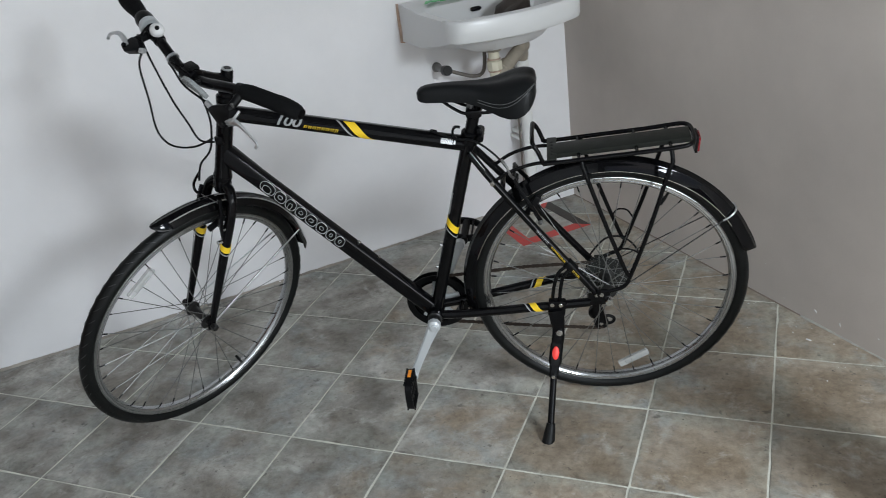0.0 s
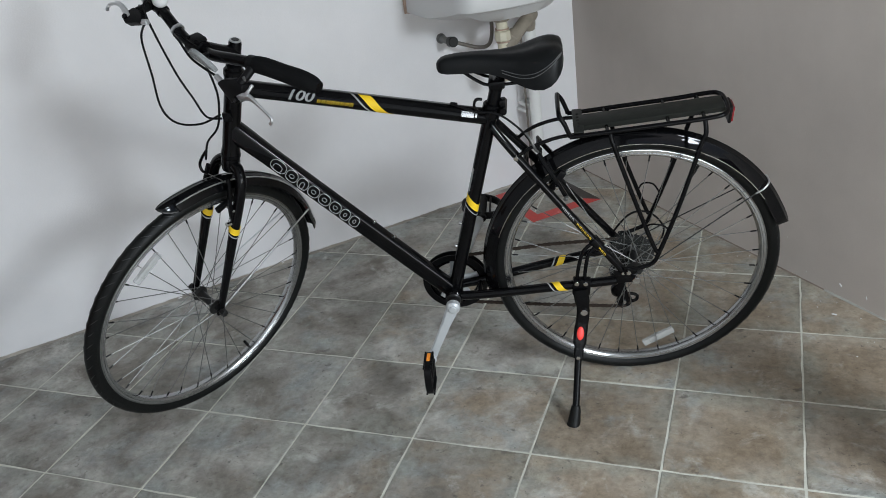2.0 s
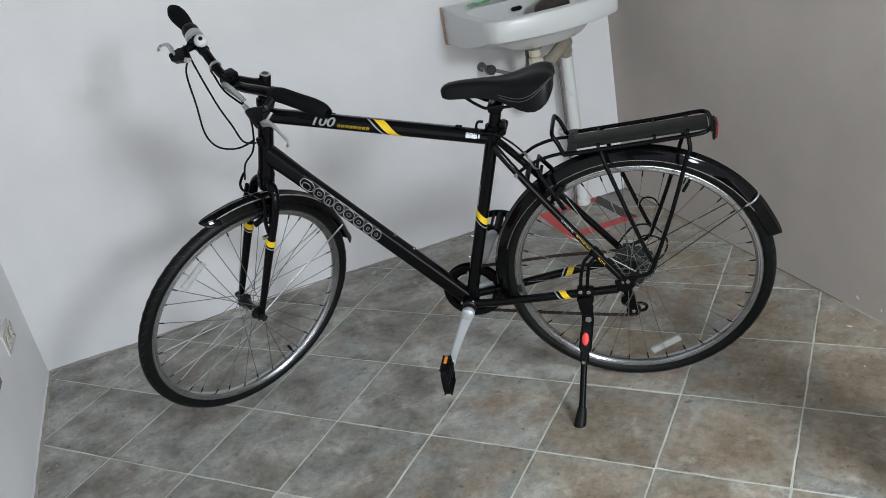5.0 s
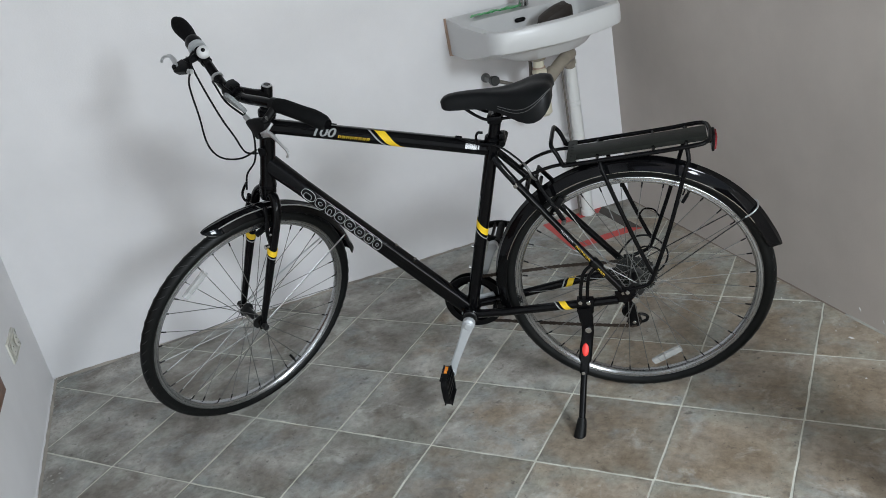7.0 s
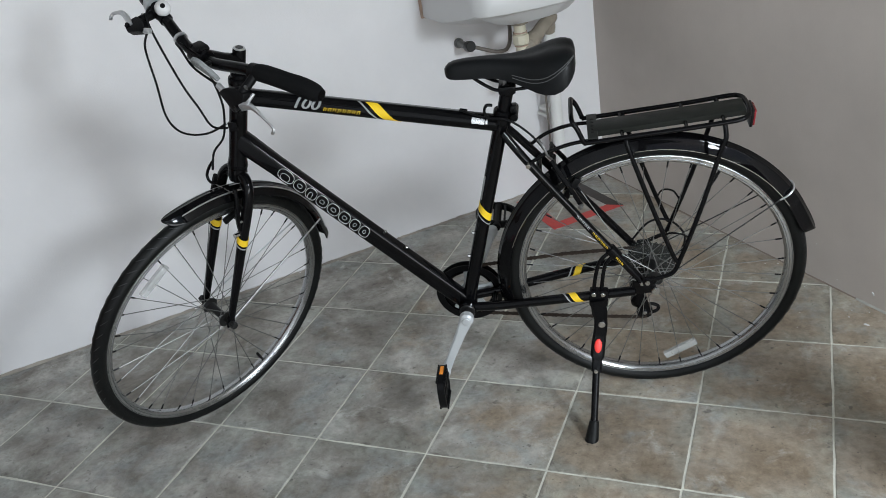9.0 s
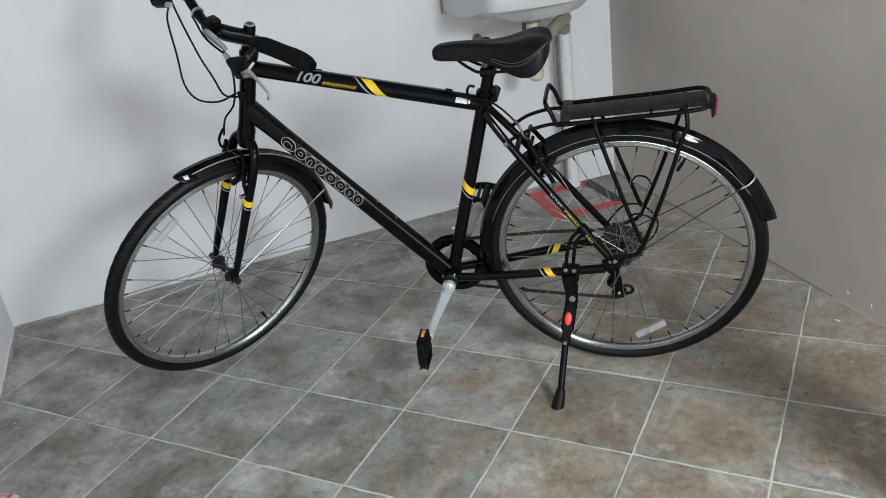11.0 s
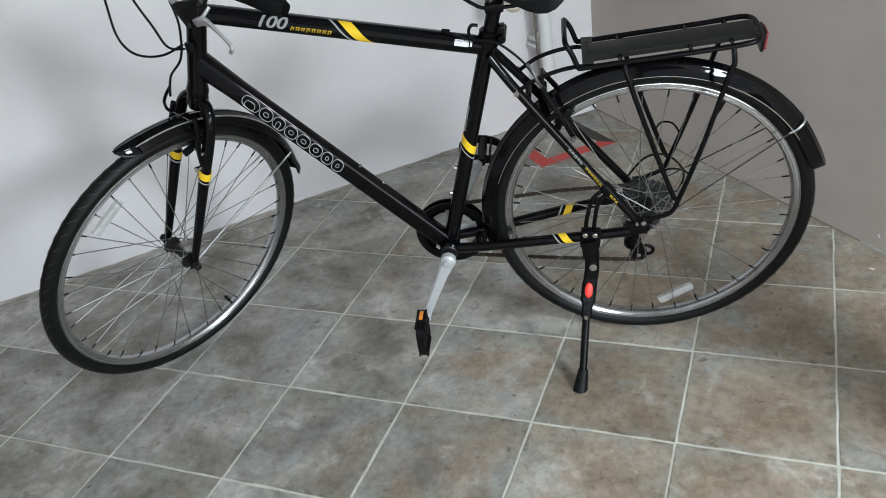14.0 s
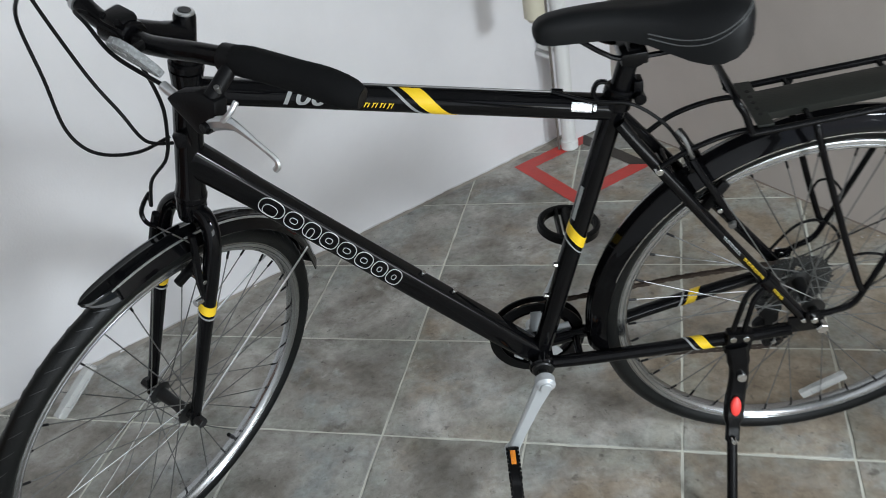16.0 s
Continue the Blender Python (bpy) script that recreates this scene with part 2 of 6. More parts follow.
M_YELLOW = material("yellow_decal", (0.78, 0.52, 0.02), 0.35, 0, 0.06, 60)
M_PLATE = material("bright_foil_plate", (0.80, 0.81, 0.82), 0.28, 0.8, 0.1, 300)
M_SILVER = material("silver_decal", (0.30, 0.31, 0.31), 0.4, 0.2, 0.15, 40)
M_PIPING = material("grey_piping", (0.075, 0.078, 0.078), 0.5)
M_RED = material("red_reflector", (0.20, 0.010, 0.015), 0.22, 0, 0.2, 150, 0.6, 500)
M_DECALRED = material("red_decal", (0.80, 0.045, 0.035), 0.4)
M_AMBER = material("amber_reflector", (0.85, 0.27, 0.02), 0.25, 0, 0.15, 200, 0.5, 500)
M_LENS = material("front_lens", (0.25, 0.26, 0.26), 0.25, 0.1, 0.5, 260, 0.8, 400)
M_CLEAR = glassy("clear_reflector", (0.55, 0.56, 0.55), 0.18, 0.45)
M_DISC = glassy("clear_plastic_disc", (0.14, 0.15, 0.145), 0.25, 0.07)
M_RACKPLATE = material("olive_black_plate", (0.010, 0.0115, 0.0095), 0.5, 0, 0.12, 30, 0.1, 300, 0, 0.3)
M_HOSE = material("dull_braided_hose", (0.17, 0.15, 0.13), 0.45, 0.4, 0.4, 400)
M_CERAMIC = material("white_glazed_ceramic", (0.60, 0.60, 0.595), 0.28, 0, 0, 8, 0, 0, 0.0, 0.4)
M_CAULK = material("old_brown_caulk", (0.42, 0.30, 0.23), 0.8, 0, 0.35, 40, 0.5, 120)
M_PIPE = material("white_painted_pipe", (0.74, 0.74, 0.72), 0.45, 0, 0.06, 12, 0.2, 60)
M_PVC = material("yellowed_plastic", (0.58, 0.54, 0.42), 0.45, 0, 0.15, 25)
M_TRAP = material("grimy_waste_pipe", (0.28, 0.245, 0.195), 0.55, 0, 0.35, 30, 0.3, 80)
M_LEATHER = material("dark_brown_leather", (0.030, 0.022, 0.017), 0.55, 0, 0.3, 40, 0.5, 200)
M_GREEN = material("green_plastic", (0.05, 0.42, 0.12), 0.3, 0, 0.3, 30, 0.3, 100)
M_TAPE = material("red_floor_tape", (0.55, 0.055, 0.045), 0.5, 0, 0.25, 25, 0.2, 120)
M_TAPE_DARK = material("worn_dark_tape", (0.045, 0.036, 0.030), 0.6, 0, 0.4, 25, 0.3, 120)
M_OUTLET = material("ivory_outlet_plastic", (0.62, 0.60, 0.53), 0.35, 0, 0.05, 20)
M_WOOD = material("brown_wood_panel", (0.16, 0.068, 0.032), 0.45, 0, 0.3, 14, 0.2, 60)
M_FRAME = material("window_frame_paint", (0.70, 0.70, 0.68), 0.4, 0, 0.05, 10)


def cloth_material():
    m = bpy.data.materials.new("red_white_woven_cloth")
    m.use_nodes = True
    n, l = m.node_tree.nodes, m.node_tree.links
    b = n["Principled BSDF"]
    co = n.new("ShaderNodeTexCoord")
    ch = n.new("ShaderNodeTexChecker")
    ch.inputs["Scale"].default_value = 26
    ch.inputs["Color1"].default_value, ch.inputs["Color2"].default_value = (0.62, 0.13, 0.18, 1), (0.72, 0.66, 0.65, 1)
    l.new(co.outputs["Object"], ch.inputs["Vector"])
    fine = n.new("ShaderNodeTexChecker")
    fine.inputs["Scale"].default_value = 190
    fine.inputs["Color1"].default_value, fine.inputs["Color2"].default_value = (0.74, 0.71, 0.70, 1), (0.72, 0.60, 0.61, 1)
    l.new(co.outputs["Object"], fine.inputs["Vector"])
    f = ramp_node(n, [(0.54, (0, 0, 0)), (0.57, (1, 1, 1))])
    l.new(noise_node(n, l, co.outputs["Object"], 9, 2), f.inputs[0])
    l.new(mix_node(n, l, f.outputs[0], fine.outputs[0], ch.outputs[0]), b.inputs["Base Color"])
    b.inputs["Roughness"].default_value = 0.9
    bp = n.new("ShaderNodeBump")
    bp.inputs["Strength"].default_value, bp.inputs["Distance"].default_value = 0.6, 0.002
    l.new(noise_node(n, l, co.outputs["Object"], 300, 2), bp.inputs["Height"])
    l.new(bp.outputs[0], b.inputs["Normal"])
    return m


M_CLOTH = cloth_material()


# ---- mesh helpers ----
def link_mesh(name, bm, mat, parent=None, label="", at=None, smooth=True):
    me = bpy.data.meshes.new(name)
    bmesh.ops.recalc_face_normals(bm, faces=bm.faces)
    bm.to_mesh(me)
    bm.free()
    me.materials.append(mat)
    if smooth:
        me.polygons.foreach_set("use_smooth", [True] * len(me.polygons))
        me.set_sharp_from_angle(angle=radians(38))
    ob = new(name, me)
    if parent:
        ob.parent = parent
    ob.matrix_local = at or Matrix()
    return tagged(ob, label) if label else ob


def part(name, bm, mat, parent, label="", at=None, smooth=True):
    return link_mesh(name, bm, mat, parent, label, at, smooth)


def share(name, me, parent, at):
    ob = new(name, me)
    ob.parent = parent
    ob.matrix_local = at
    return ob


def circle(r, seg=12, squash=1.0):
    return [(r * math.cos(2 * math.pi * i / seg), r * squash * math.sin(2 * math.pi * i / seg)) for i in range(seg)]


def rect(w, h, c=0.15):
    """A rectangle with clipped corners, w across, h along the sweep's up."""
    k = c * min(w, h)
    w, h = w / 2, h / 2
    return [(w, -h + k), (w, h - k), (w - k, h), (-w + k, h), (-w, h - k), (-w, -h + k), (-w + k, -h), (w - k, -h)]


def sweep(bm, pts, section, scales=None, up=(0, 0, 1), closed=False):
    """Carry a closed section along points. The section's second axis starts towards up."""
    pts = [Vector(p) for p in pts]
    n, rings, u = len(pts), [], Vector(up)
    for i, p in enumerate(pts):
        a, b = pts[i - 1] if (i or closed) else p, pts[(i + 1) % n] if (i < n - 1 or closed) else p
        t = (b - a).normalized()
        u = u - t * u.dot(t)
        if u.length < 1e-4:
            u = t.orthogonal()
        u.normalize()
        side = t.cross(u)
        k = scales[i] if scales else 1.0
        rings.append([bm.verts.new(p + side * (x * k) + u * (y * k)) for x, y in section])
    m = len(section)
    for i in range(n if closed else n - 1):
        a, b = rings[i], rings[(i + 1) % n]
        for j in range(m):
            bm.faces.new((a[j], a[(j + 1) % m], b[(j + 1) % m], b[j]))
    if not closed:
        bm.faces.new(rings[0][::-1])
        bm.faces.new(rings[-1])
    return bm


def tube(pts, r, seg=12, scales=None, up=(0, 0, 1), closed=False, bm=None):
    return sweep(bm or bmesh.new(), pts, circle(r, seg), scales, up, closed)


def curve(pts, steps=8, closed=False):
    """A smooth line through points."""
    pts = [Vector(p) for p in pts]
    n, out = len(pts), []
    for i in range(n if closed else n - 1):
        if closed:
            a, b, c, d = (pts[(i + k) % n] for k in (-1, 0, 1, 2))
        else:
            a, b, c, d = pts[max(i - 1, 0)], pts[i], pts[i + 1], pts[min(i + 2, n - 1)]
        for k in range(steps):
            t = k / steps
            out.append(0.5 * (2 * b + (c - a) * t + (2 * a - 5 * b + 4 * c - d) * t * t + (3 * b - a - 3 * c + d) * t ** 3))
    return out if closed else out + [pts[-1]]


def lathe(profile, seg=64, a0=0.0, a1=360.0, bm=None, ends=True):
    """Turn a closed profile of (radius, y) about the y axis; angles from +x towards +z."""
    bm = bm or bmesh.new()
    full = abs(a1 - a0) >= 359.9
    n = seg if full else seg + 1
    rings = []
    for i in range(n):
        t = radians(a0 + (a1 - a0) * i / seg)
        rings.append([bm.verts.new((r * math.cos(t), y, r * math.sin(t))) for r, y in profile])
    m = len(profile)
    for i in range(seg):
        a, b = rings[i], rings[(i + 1) % n]
        for j in range(m):
            bm.faces.new((a[j], a[(j + 1) % m], b[(j + 1) % m], b[j]))
    if not full and ends:
        bm.faces.new(rings[0][::-1])
        bm.faces.new(rings[-1])
    return bm


def disc(r0, r1, y0, y1, seg=48, bm=None):
    return lathe([(r0, y0), (r1, y0), (r1, y1), (r0, y1)], seg, bm=bm)


def drum(p, q, r, seg=16, bm=None, bevel=0.12):
    """A short cylinder with eased edges between two points."""
    p, q = Vector(p), Vector(q)
    k = min(bevel * r, (q - p).length * 0.3)
    d = (q - p).normalized() * k
    return sweep(bm or bmesh.new(), [p, p + d, q - d, q], circle(r, seg), [1 - k / r, 1, 1, 1 - k / r], d.orthogonal())


def box(size, at=(0, 0, 0), bevel=0.002, bm=None, turn=None):
    """A box with eased edges, centred at a point, turned by a matrix."""
    b = bmesh.new()
    bmesh.ops.create_cube(b, size=1)
    bmesh.ops.scale(b, vec=size, verts=b.verts)
    if bevel:
        bmesh.ops.bevel(b, geom=b.edges[:], offset=bevel, segments=2, affect="EDGES", profile=0.6)
    bmesh.ops.transform(b, matrix=Matrix.Translation(at) @ (turn or Matrix()), verts=b.verts)
    if bm is None:
        return b
    me = bpy.data.meshes.new("tmp")
    b.to_mesh(me)
    b.free()
    bm.from_mesh(me)
    bpy.data.meshes.remove(me)
    return bm


def ball(p, r, bm=None, seg=16, stretch=(1, 1, 1)):
    bm = bm or bmesh.new()
    m = Matrix.Translation(p) @ Matrix.Diagonal((*stretch, 1))
    bmesh.ops.create_uvsphere(bm, u_segments=seg, v_segments=seg // 2, radius=r, matrix=m)
    return bm


def span(p, q):
    """The matrix that lays a unit z axis from p along to q."""
    p, q = Vector(p), Vector(q)
    return Matrix.Translation(p) @ (q - p).to_track_quat("Z", "Y").to_matrix().to_4x4()


# ---- the room ----
def room_box(name, s0, s1, o0, o1, h0, h1, mat, parent=None, bevel=0.0):
    bm = box((s1 - s0, o1 - o0, h1 - h0), ((s0 + s1) / 2, -(o0 + o1) / 2, (h0 + h1) / 2), bevel)
    ob = link_mesh(name, bm, mat, parent, smooth=False)
    if not parent:
        ob.matrix_world = ROOM
    return ob


floor = room_box("floor", -0.45, 3.75, -0.45, DEEP + 0.3, -0.15, -0.0014, M_GROUT)
tagged(floor, "grey-brown stoneware tiled floor with pale grout, laid diagonally", "floor", kind="structure")
tagged(room_box("ceiling", -0.45, 3.75, -0.45, DEEP + 0.3, HIGH, HIGH + 0.15, M_CEIL), "plain unseen ceiling, darkened to cut bounce light", "ceiling", kind="structure")
white = room_box("wall_white", -0.45, WIDE + 0.52, -0.45, 0, -0.0, HIGH, M_WALL)
white.matrix_world = ROOM @ pose(0, 0, 0, 0, 0, SKEW)
tagged(white, "white painted plaster wall behind the bicycle", "wall", kind="structure")
tagged(room_box("wall_socket", -0.45, 0, 0.0, DEEP, 0, HIGH, M_WALL), "white painted wall with a socket", "wall", kind="structure")
tagged(room_box("wall_pilaster", 2.193, WIDE + 0.1, -0.10, 0.010, 0, HIGH, M_WALL), "shallow white painted pilaster in the corner", "wall", kind="structure")
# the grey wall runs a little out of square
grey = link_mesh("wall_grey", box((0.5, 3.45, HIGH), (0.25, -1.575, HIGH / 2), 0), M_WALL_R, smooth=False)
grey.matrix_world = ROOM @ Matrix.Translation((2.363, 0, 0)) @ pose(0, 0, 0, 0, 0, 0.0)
# unseen walls added to close the room and leave the lamps a way in
tagged(room_box("wall_unseen_return", 2.72, 3.75, 3.1, 3.3, 0, HIGH, M_DIM), "unseen return wall, darkened to cut bounce light", "wall", kind="structure")
tagged(room_box("wall_unseen_side", 3.45, 3.75, 3.3, DEEP, 0, HIGH, M_DIM), "unseen side wall, darkened to cut bounce light", "wall", kind="structure")
tagged(grey, "grey-beige plaster wall", "wall", kind="structure")


def wall_with_window():
    s0, s1, h0, h1 = WIN
    bm = bmesh.new()
    for a, b, c, d in ((-0.3, s0, 0, HIGH), (s1, 3.75, 0, HIGH), (s0, s1, 0, h0), (s0, s1, h1, HIGH)):
        box((b - a, 0.2, d - c), ((a + b) / 2, -(DEEP + 0.1), (c + d) / 2), 0, bm)
    # unseen wall, added to hold the opening for the lamps
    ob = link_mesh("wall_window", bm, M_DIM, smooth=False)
    ob.matrix_world = ROOM
    tagged(ob, "unseen wall with the lamps' opening, darkened to cut bounce light", "wall", kind="structure")
    win = link_mesh("window_1", box((s1 - s0 + 0.16, 0.12, 0.03), ((s0 + s1) / 2, -DEEP + 0.03, h0 - 0.016), 0.004), M_FRAME)
    win.matrix_world = ROOM
    tagged(win, "assumed unseen window with a plain painted frame", "window", kind="structure")
    for a, b, c, d in ((s0, s1, h0, h0 + 0.05), (s0, s1, h1 - 0.05, h1), (s0, s0 + 0.05, h0 + 0.05, h1 - 0.05), (s1 - 0.05, s1, h0 + 0.05, h1 - 0.05)):
        part("window_frame", box((b - a, 0.06, d - c), ((a + b) / 2, -(DEEP + 0.05), (c + d) / 2), 0.003), M_FRAME, win)


wall_with_window()


def shadow_post():
    """An unseen square post that leans a little, added to shadow the tiles."""
    root = link_mesh("shadow_caster_post", box((0.19, 0.07, 0.70), (0, 0, 0.35), 0.006), M_WOOD)
    root.matrix_world = ROOM @ Matrix.Translation(R(2.015, 2.08, 0.0)) @ pose(0, 0, -0.010, 0, -8, 4)
    tagged(root, "unseen brown post added to cast the shadow strip on the tiles", "post")


shadow_post()


def wall_foot(name, p, q, size, mat, label, seed):
    """A ragged hand-smeared plaster lip where a wall runs out onto the tiles."""
    rng = random.Random(seed)
    n = 150
    pts, sc = [], []
    side = Vector((q[1] - p[1], p[0] - q[0], 0)).normalized()
    for i in range(n + 1):
        x = Vector(p).lerp(Vector(q), i / n)
        wob = noise.noise(x * 5.0) * 0.55 + noise.noise(x * 19.0) * 0.35 + noise.noise(x * 47.0) * 0.2
        pts.append(x + side * wob * size * 0.2)
        sc.append(max(0.3, 1 + wob + rng.uniform(-0.12, 0.12)))
    ob = link_mesh(name, sweep(bmesh.new(), pts, [(-size, 0), (size * 0.95, 0), (size * 0.85, size * 0.22), (size * 0.25, size * 0.5), (-size * 0.4, size * 0.8), (-size, size * 1.3)][::-1], sc, up=(0, 0, 1)), mat)
    ob.matrix_world = ROOM
    return tagged(ob, label, "skirting", kind="structure")


wall_foot("trim_white", (0, -0.001, 0), (2.193, back(2.193) - 0.001, 0), 0.0085, M_WALL, "ragged white plaster lip along the foot of the wall", 1)
wall_foot("trim_socket", (0.001, -DEEP, 0), (0.001, 0, 0), 0.0085, M_WALL, "ragged white plaster lip along the foot of the wall", 2)
wall_foot("trim_grey", (2.362, -0.012, 0), (2.362, -1.25, 0), 0.0030, M_GRIME, "ragged brown mortar line along the foot of the wall", 3)
wall_foot("trim_grey_end", (2.362, -1.25, 0), (2.362, -2.4, 0), 0.0040, M_MORTAR_PALE, "ragged pale mortar line along the foot of the wall", 6)
for name, p, q, seed in (("trim_mortar_white", (0.01, -0.0105, 0), (2.19, back(2.19) - 0.0105, 0), 4), ("trim_mortar_socket", (0.0105, -DEEP, 0), (0.0105, -0.01, 0), 5)):
    wall_foot(name, p, q, 0.0042, M_MORTAR, "ragged grey-brown mortar smear on the tiles beside the wall", seed)


def crumbs(name, label, mat, spots, seed):
    """Loose flakes and splashes lying on the tiles."""
    rng = random.Random(seed)
    bm = bmesh.new()
    for s, o, r in spots(rng):
        k = rng.randint(5, 7)
        spin, stretch = rng.uniform(0, 6.3), rng.uniform(0.35, 1.0)
        low, high = [], []
        for i in range(k):
            a = 2 * math.pi * i / k
            d = r * rng.uniform(0.6, 1.2)
            x, y = d * math.cos(a), d * stretch * math.sin(a)
            c = R(s, o, 0) + Vector((x * math.cos(spin) - y * math.sin(spin), x * math.sin(spin) + y * math.cos(spin), 0))
            low.append(bm.verts.new(c + Vector((0, 0, -0.0008))))
            high.append(bm.verts.new(R(s, o, 0).lerp(c, 0.75) + Vector((0, 0, 0.0006 + r * rng.uniform(0.1, 0.3)))))
        bm.faces.new(high)
        for i in range(k):
            bm.faces.new((low[i], low[(i + 1) % k], high[(i + 1) % k], high[i]))
    ob = link_mesh(name, bm, mat, smooth=False)
    ob.matrix_world = ROOM
    tagged(ob, label, "debris", kind="stuff")


crumbs("mortar_splashes", "pale mortar splashes and crumbs stuck to the tiles by the wall", M_MORTAR_PALE,
       lambda g: [(0.012 + abs(g.gauss(0, 0.035)), g.uniform(0.05, 1.5), g.uniform(0.0012, 0.0045)) for _ in range(150)] + [(g.uniform(0.05, 2.2), 0.012 + abs(g.gauss(0, 0.022)), g.uniform(0.001, 0.0035)) for _ in range(110)], 21)
crumbs("paint_flakes", "white paint flakes fallen on the tiles by the grey wall", M_CERAMIC,
       lambda g: [(2.36 - abs(g.gauss(0, 0.10)), g.uniform(0.5, 2.0), g.uniform(0.0010, 0.0034)) for _ in range(34)] + [(2.282, 1.356, 0.0085)], 22)


def wall_chips():
    """Knocked spots low on the grey wall where pale plaster shows."""
    rng = random.Random(31)
    bm = bmesh.new()
    for o, h, w, t in ((1.303, 0.040, 0.017, 48), (1.391, 0.038, 0.012, 70), (1.52, 0.055, 0.006, 20), (1.18, 0.030, 0.005, 0), (1.10, 0.115, 0.004, 35)):
        edge = []
        for i in range(9):
            a = 2 * math.pi * i / 9
            y, z = w * 0.5 * math.cos(a) * rng.uniform(0.8, 1.2), w * 0.16 * math.sin(a) * rng.uniform(0.7, 1.3)
            c, d = math.cos(radians(t)), math.sin(radians(t))
            edge.append((2.3638, -(o + y * c - z * d), h - y * d - z * c))
        low = [bm.verts.new(p) for p in edge]
        mid = Vector((2.3614, -o, h))
        high = [bm.verts.new(mid.lerp(Vector(p), 0.7)) for p in edge]
        for v in high:
            v.co.x = 2.3614
        bm.faces.new(high)
        for i in range(9):
            bm.faces.new((low[i], low[(i + 1) % 9], high[(i + 1) % 9], high[i]))
    bmesh.ops.recalc_face_normals(bm, faces=bm.faces[:])
    ob = link_mesh("plaster_chips", bm, M_CERAMIC, smooth=False)
    ob.matrix_world = ROOM
    tagged(ob, "white plaster chips on the foot of the grey wall", "debris", kind="stuff")


wall_chips()


# ---- things on the walls and floor ----
def outlet():
    root = link_mesh("wall_socket_outlet", box((0.008, 0.136, 0.072), (0.004, 0, 0), 0.003), M_OUTLET)
    root.matrix_world = ROOM @ pose(-0.003, -0.312, 0.301)
    tagged(root, "ivory plastic double power socket on the white wall", "socket")
    for y in (-0.034, 0.034):
        part("socket_face", drum((0.011, y, 0), (0.0145, y, 0), 0.021, 20), M_OUTLET, root)
        for dz in (-0.009, 0.009):
            part("pin_hole", drum((0.0135, y, dz), (0.0152, y, dz), 0.0028, 10), M_PLASTIC, root, "dark pin hole")
    part("rim", sweep(bmesh.new(), [(0.012, -0.062, -0.029), (0.012, 0.062, -0.029), (0.012, 0.062, 0.029), (0.012, -0.062, 0.029)], circle(0.002, 6), closed=True), M_OUTLET, root)


outlet()


def wood_board():
    root = link_mesh("notice_board", box((0.008, 0.62, 0.95), (0.004, 0, 0), 0.002), M_WOOD)
    root.matrix_world = ROOM @ pose(0, -0.892, 0.286 + 0.475)
    tagged(root, "brown varnished wooden board hung on the white wall", "board")
    part("frame_strip", box((0.003, 0.60, 0.05), (0.009, 0, -0.44), 0.001), M_WOOD, root)
    part("frame_strip", box((0.003, 0.05, 0.82), (0.009, 0.28, 0.0), 0.001), M_WOOD, root)


wood_board()


def floor_tape():
    """A square marked on the floor: three red sides and one dark, worn one."""
    root = None
    left, top, right, low = Vector((-1.106, 1.125, 0)), Vector((-0.912, 1.326, 0)), Vector((-0.690, 1.117, 0)), Vector((-0.900, 0.905, 0))
    mid = (left + right) / 2
    w = 0.046
    corners = [left, top, right, low]
    inner = [c + (mid - c).normalized() * w * 1.414 for c in corners]
    for i, (mat, name) in enumerate(((M_TAPE, "tape_strip"), (M_TAPE_DARK, "dark_tape_strip"), (M_TAPE, "tape_strip"), (M_TAPE, "tape_strip"))):
        a, b, c, d = corners[i], corners[(i + 1) % 4], inner[(i + 1) % 4], inner[i]
        bm = bmesh.new()
        n = 14
        rows = []
        for k in range(n + 1):
            t = k / n
            jag = 0.0018 * noise.noise(Vector((i * 3.1, k * 0.9, 0)))
            p, q = a.lerp(b, t), d.lerp(c, t)
            o = (p - q).normalized()
            rows.append([bm.verts.new(p + o * jag + Vector((0, 0, z))) if e else bm.verts.new(q + o * jag + Vector((0, 0, z))) for e, z in ((1, 0.0002), (1, 0.0012), (0, 0.0012), (0, 0.0002))])
        for r0, r1 in zip(rows, rows[1:]):
            for j in range(4):
                bm.faces.new((r0[j], r0[(j + 1) % 4], r1[(j + 1) % 4], r1[j]))
        bm.faces.new(rows[0][::-1])
        bm.faces.new(rows[-1])
        if root is None:
            root = link_mesh("floor_tape_square", bm, mat, smooth=False)
            tagged(root, "square of red tape stuck on the tiles in the corner", "floor marking")
        else:
            part(name, bm, mat, root, "dark worn tape" if mat is M_TAPE_DARK else "", smooth=False)


floor_tape()


def cloth_heap():
    bm = bmesh.new()
    bmesh.ops.create_icosphere(bm, subdivisions=5, radius=1)
    for v in bm.verts:
        p = v.co.copy()
        k = 1 + 0.20 * noise.noise(p * 2.1) + 0.10 * noise.noise(p * 5.3 + Vector((3, 1, 2))) + 0.035 * abs(noise.noise(p * 11))
        v.co = Vector((p.x * 0.17 * k, p.y * 0.15 * k, max(p.z * k * 0.046, -0.022) + 0.022))
    ob = link_mesh("cloth", bm, M_CLOTH)
    ob.matrix_world = pose(-1.70, -1.085, 0.001, 0, 0, 30)
    tagged(ob, "crumpled red and white woven cloth heaped on the tiles", "cloth")


cloth_heap()


# ---- the washbasin ----
BASIN_S = 1.978


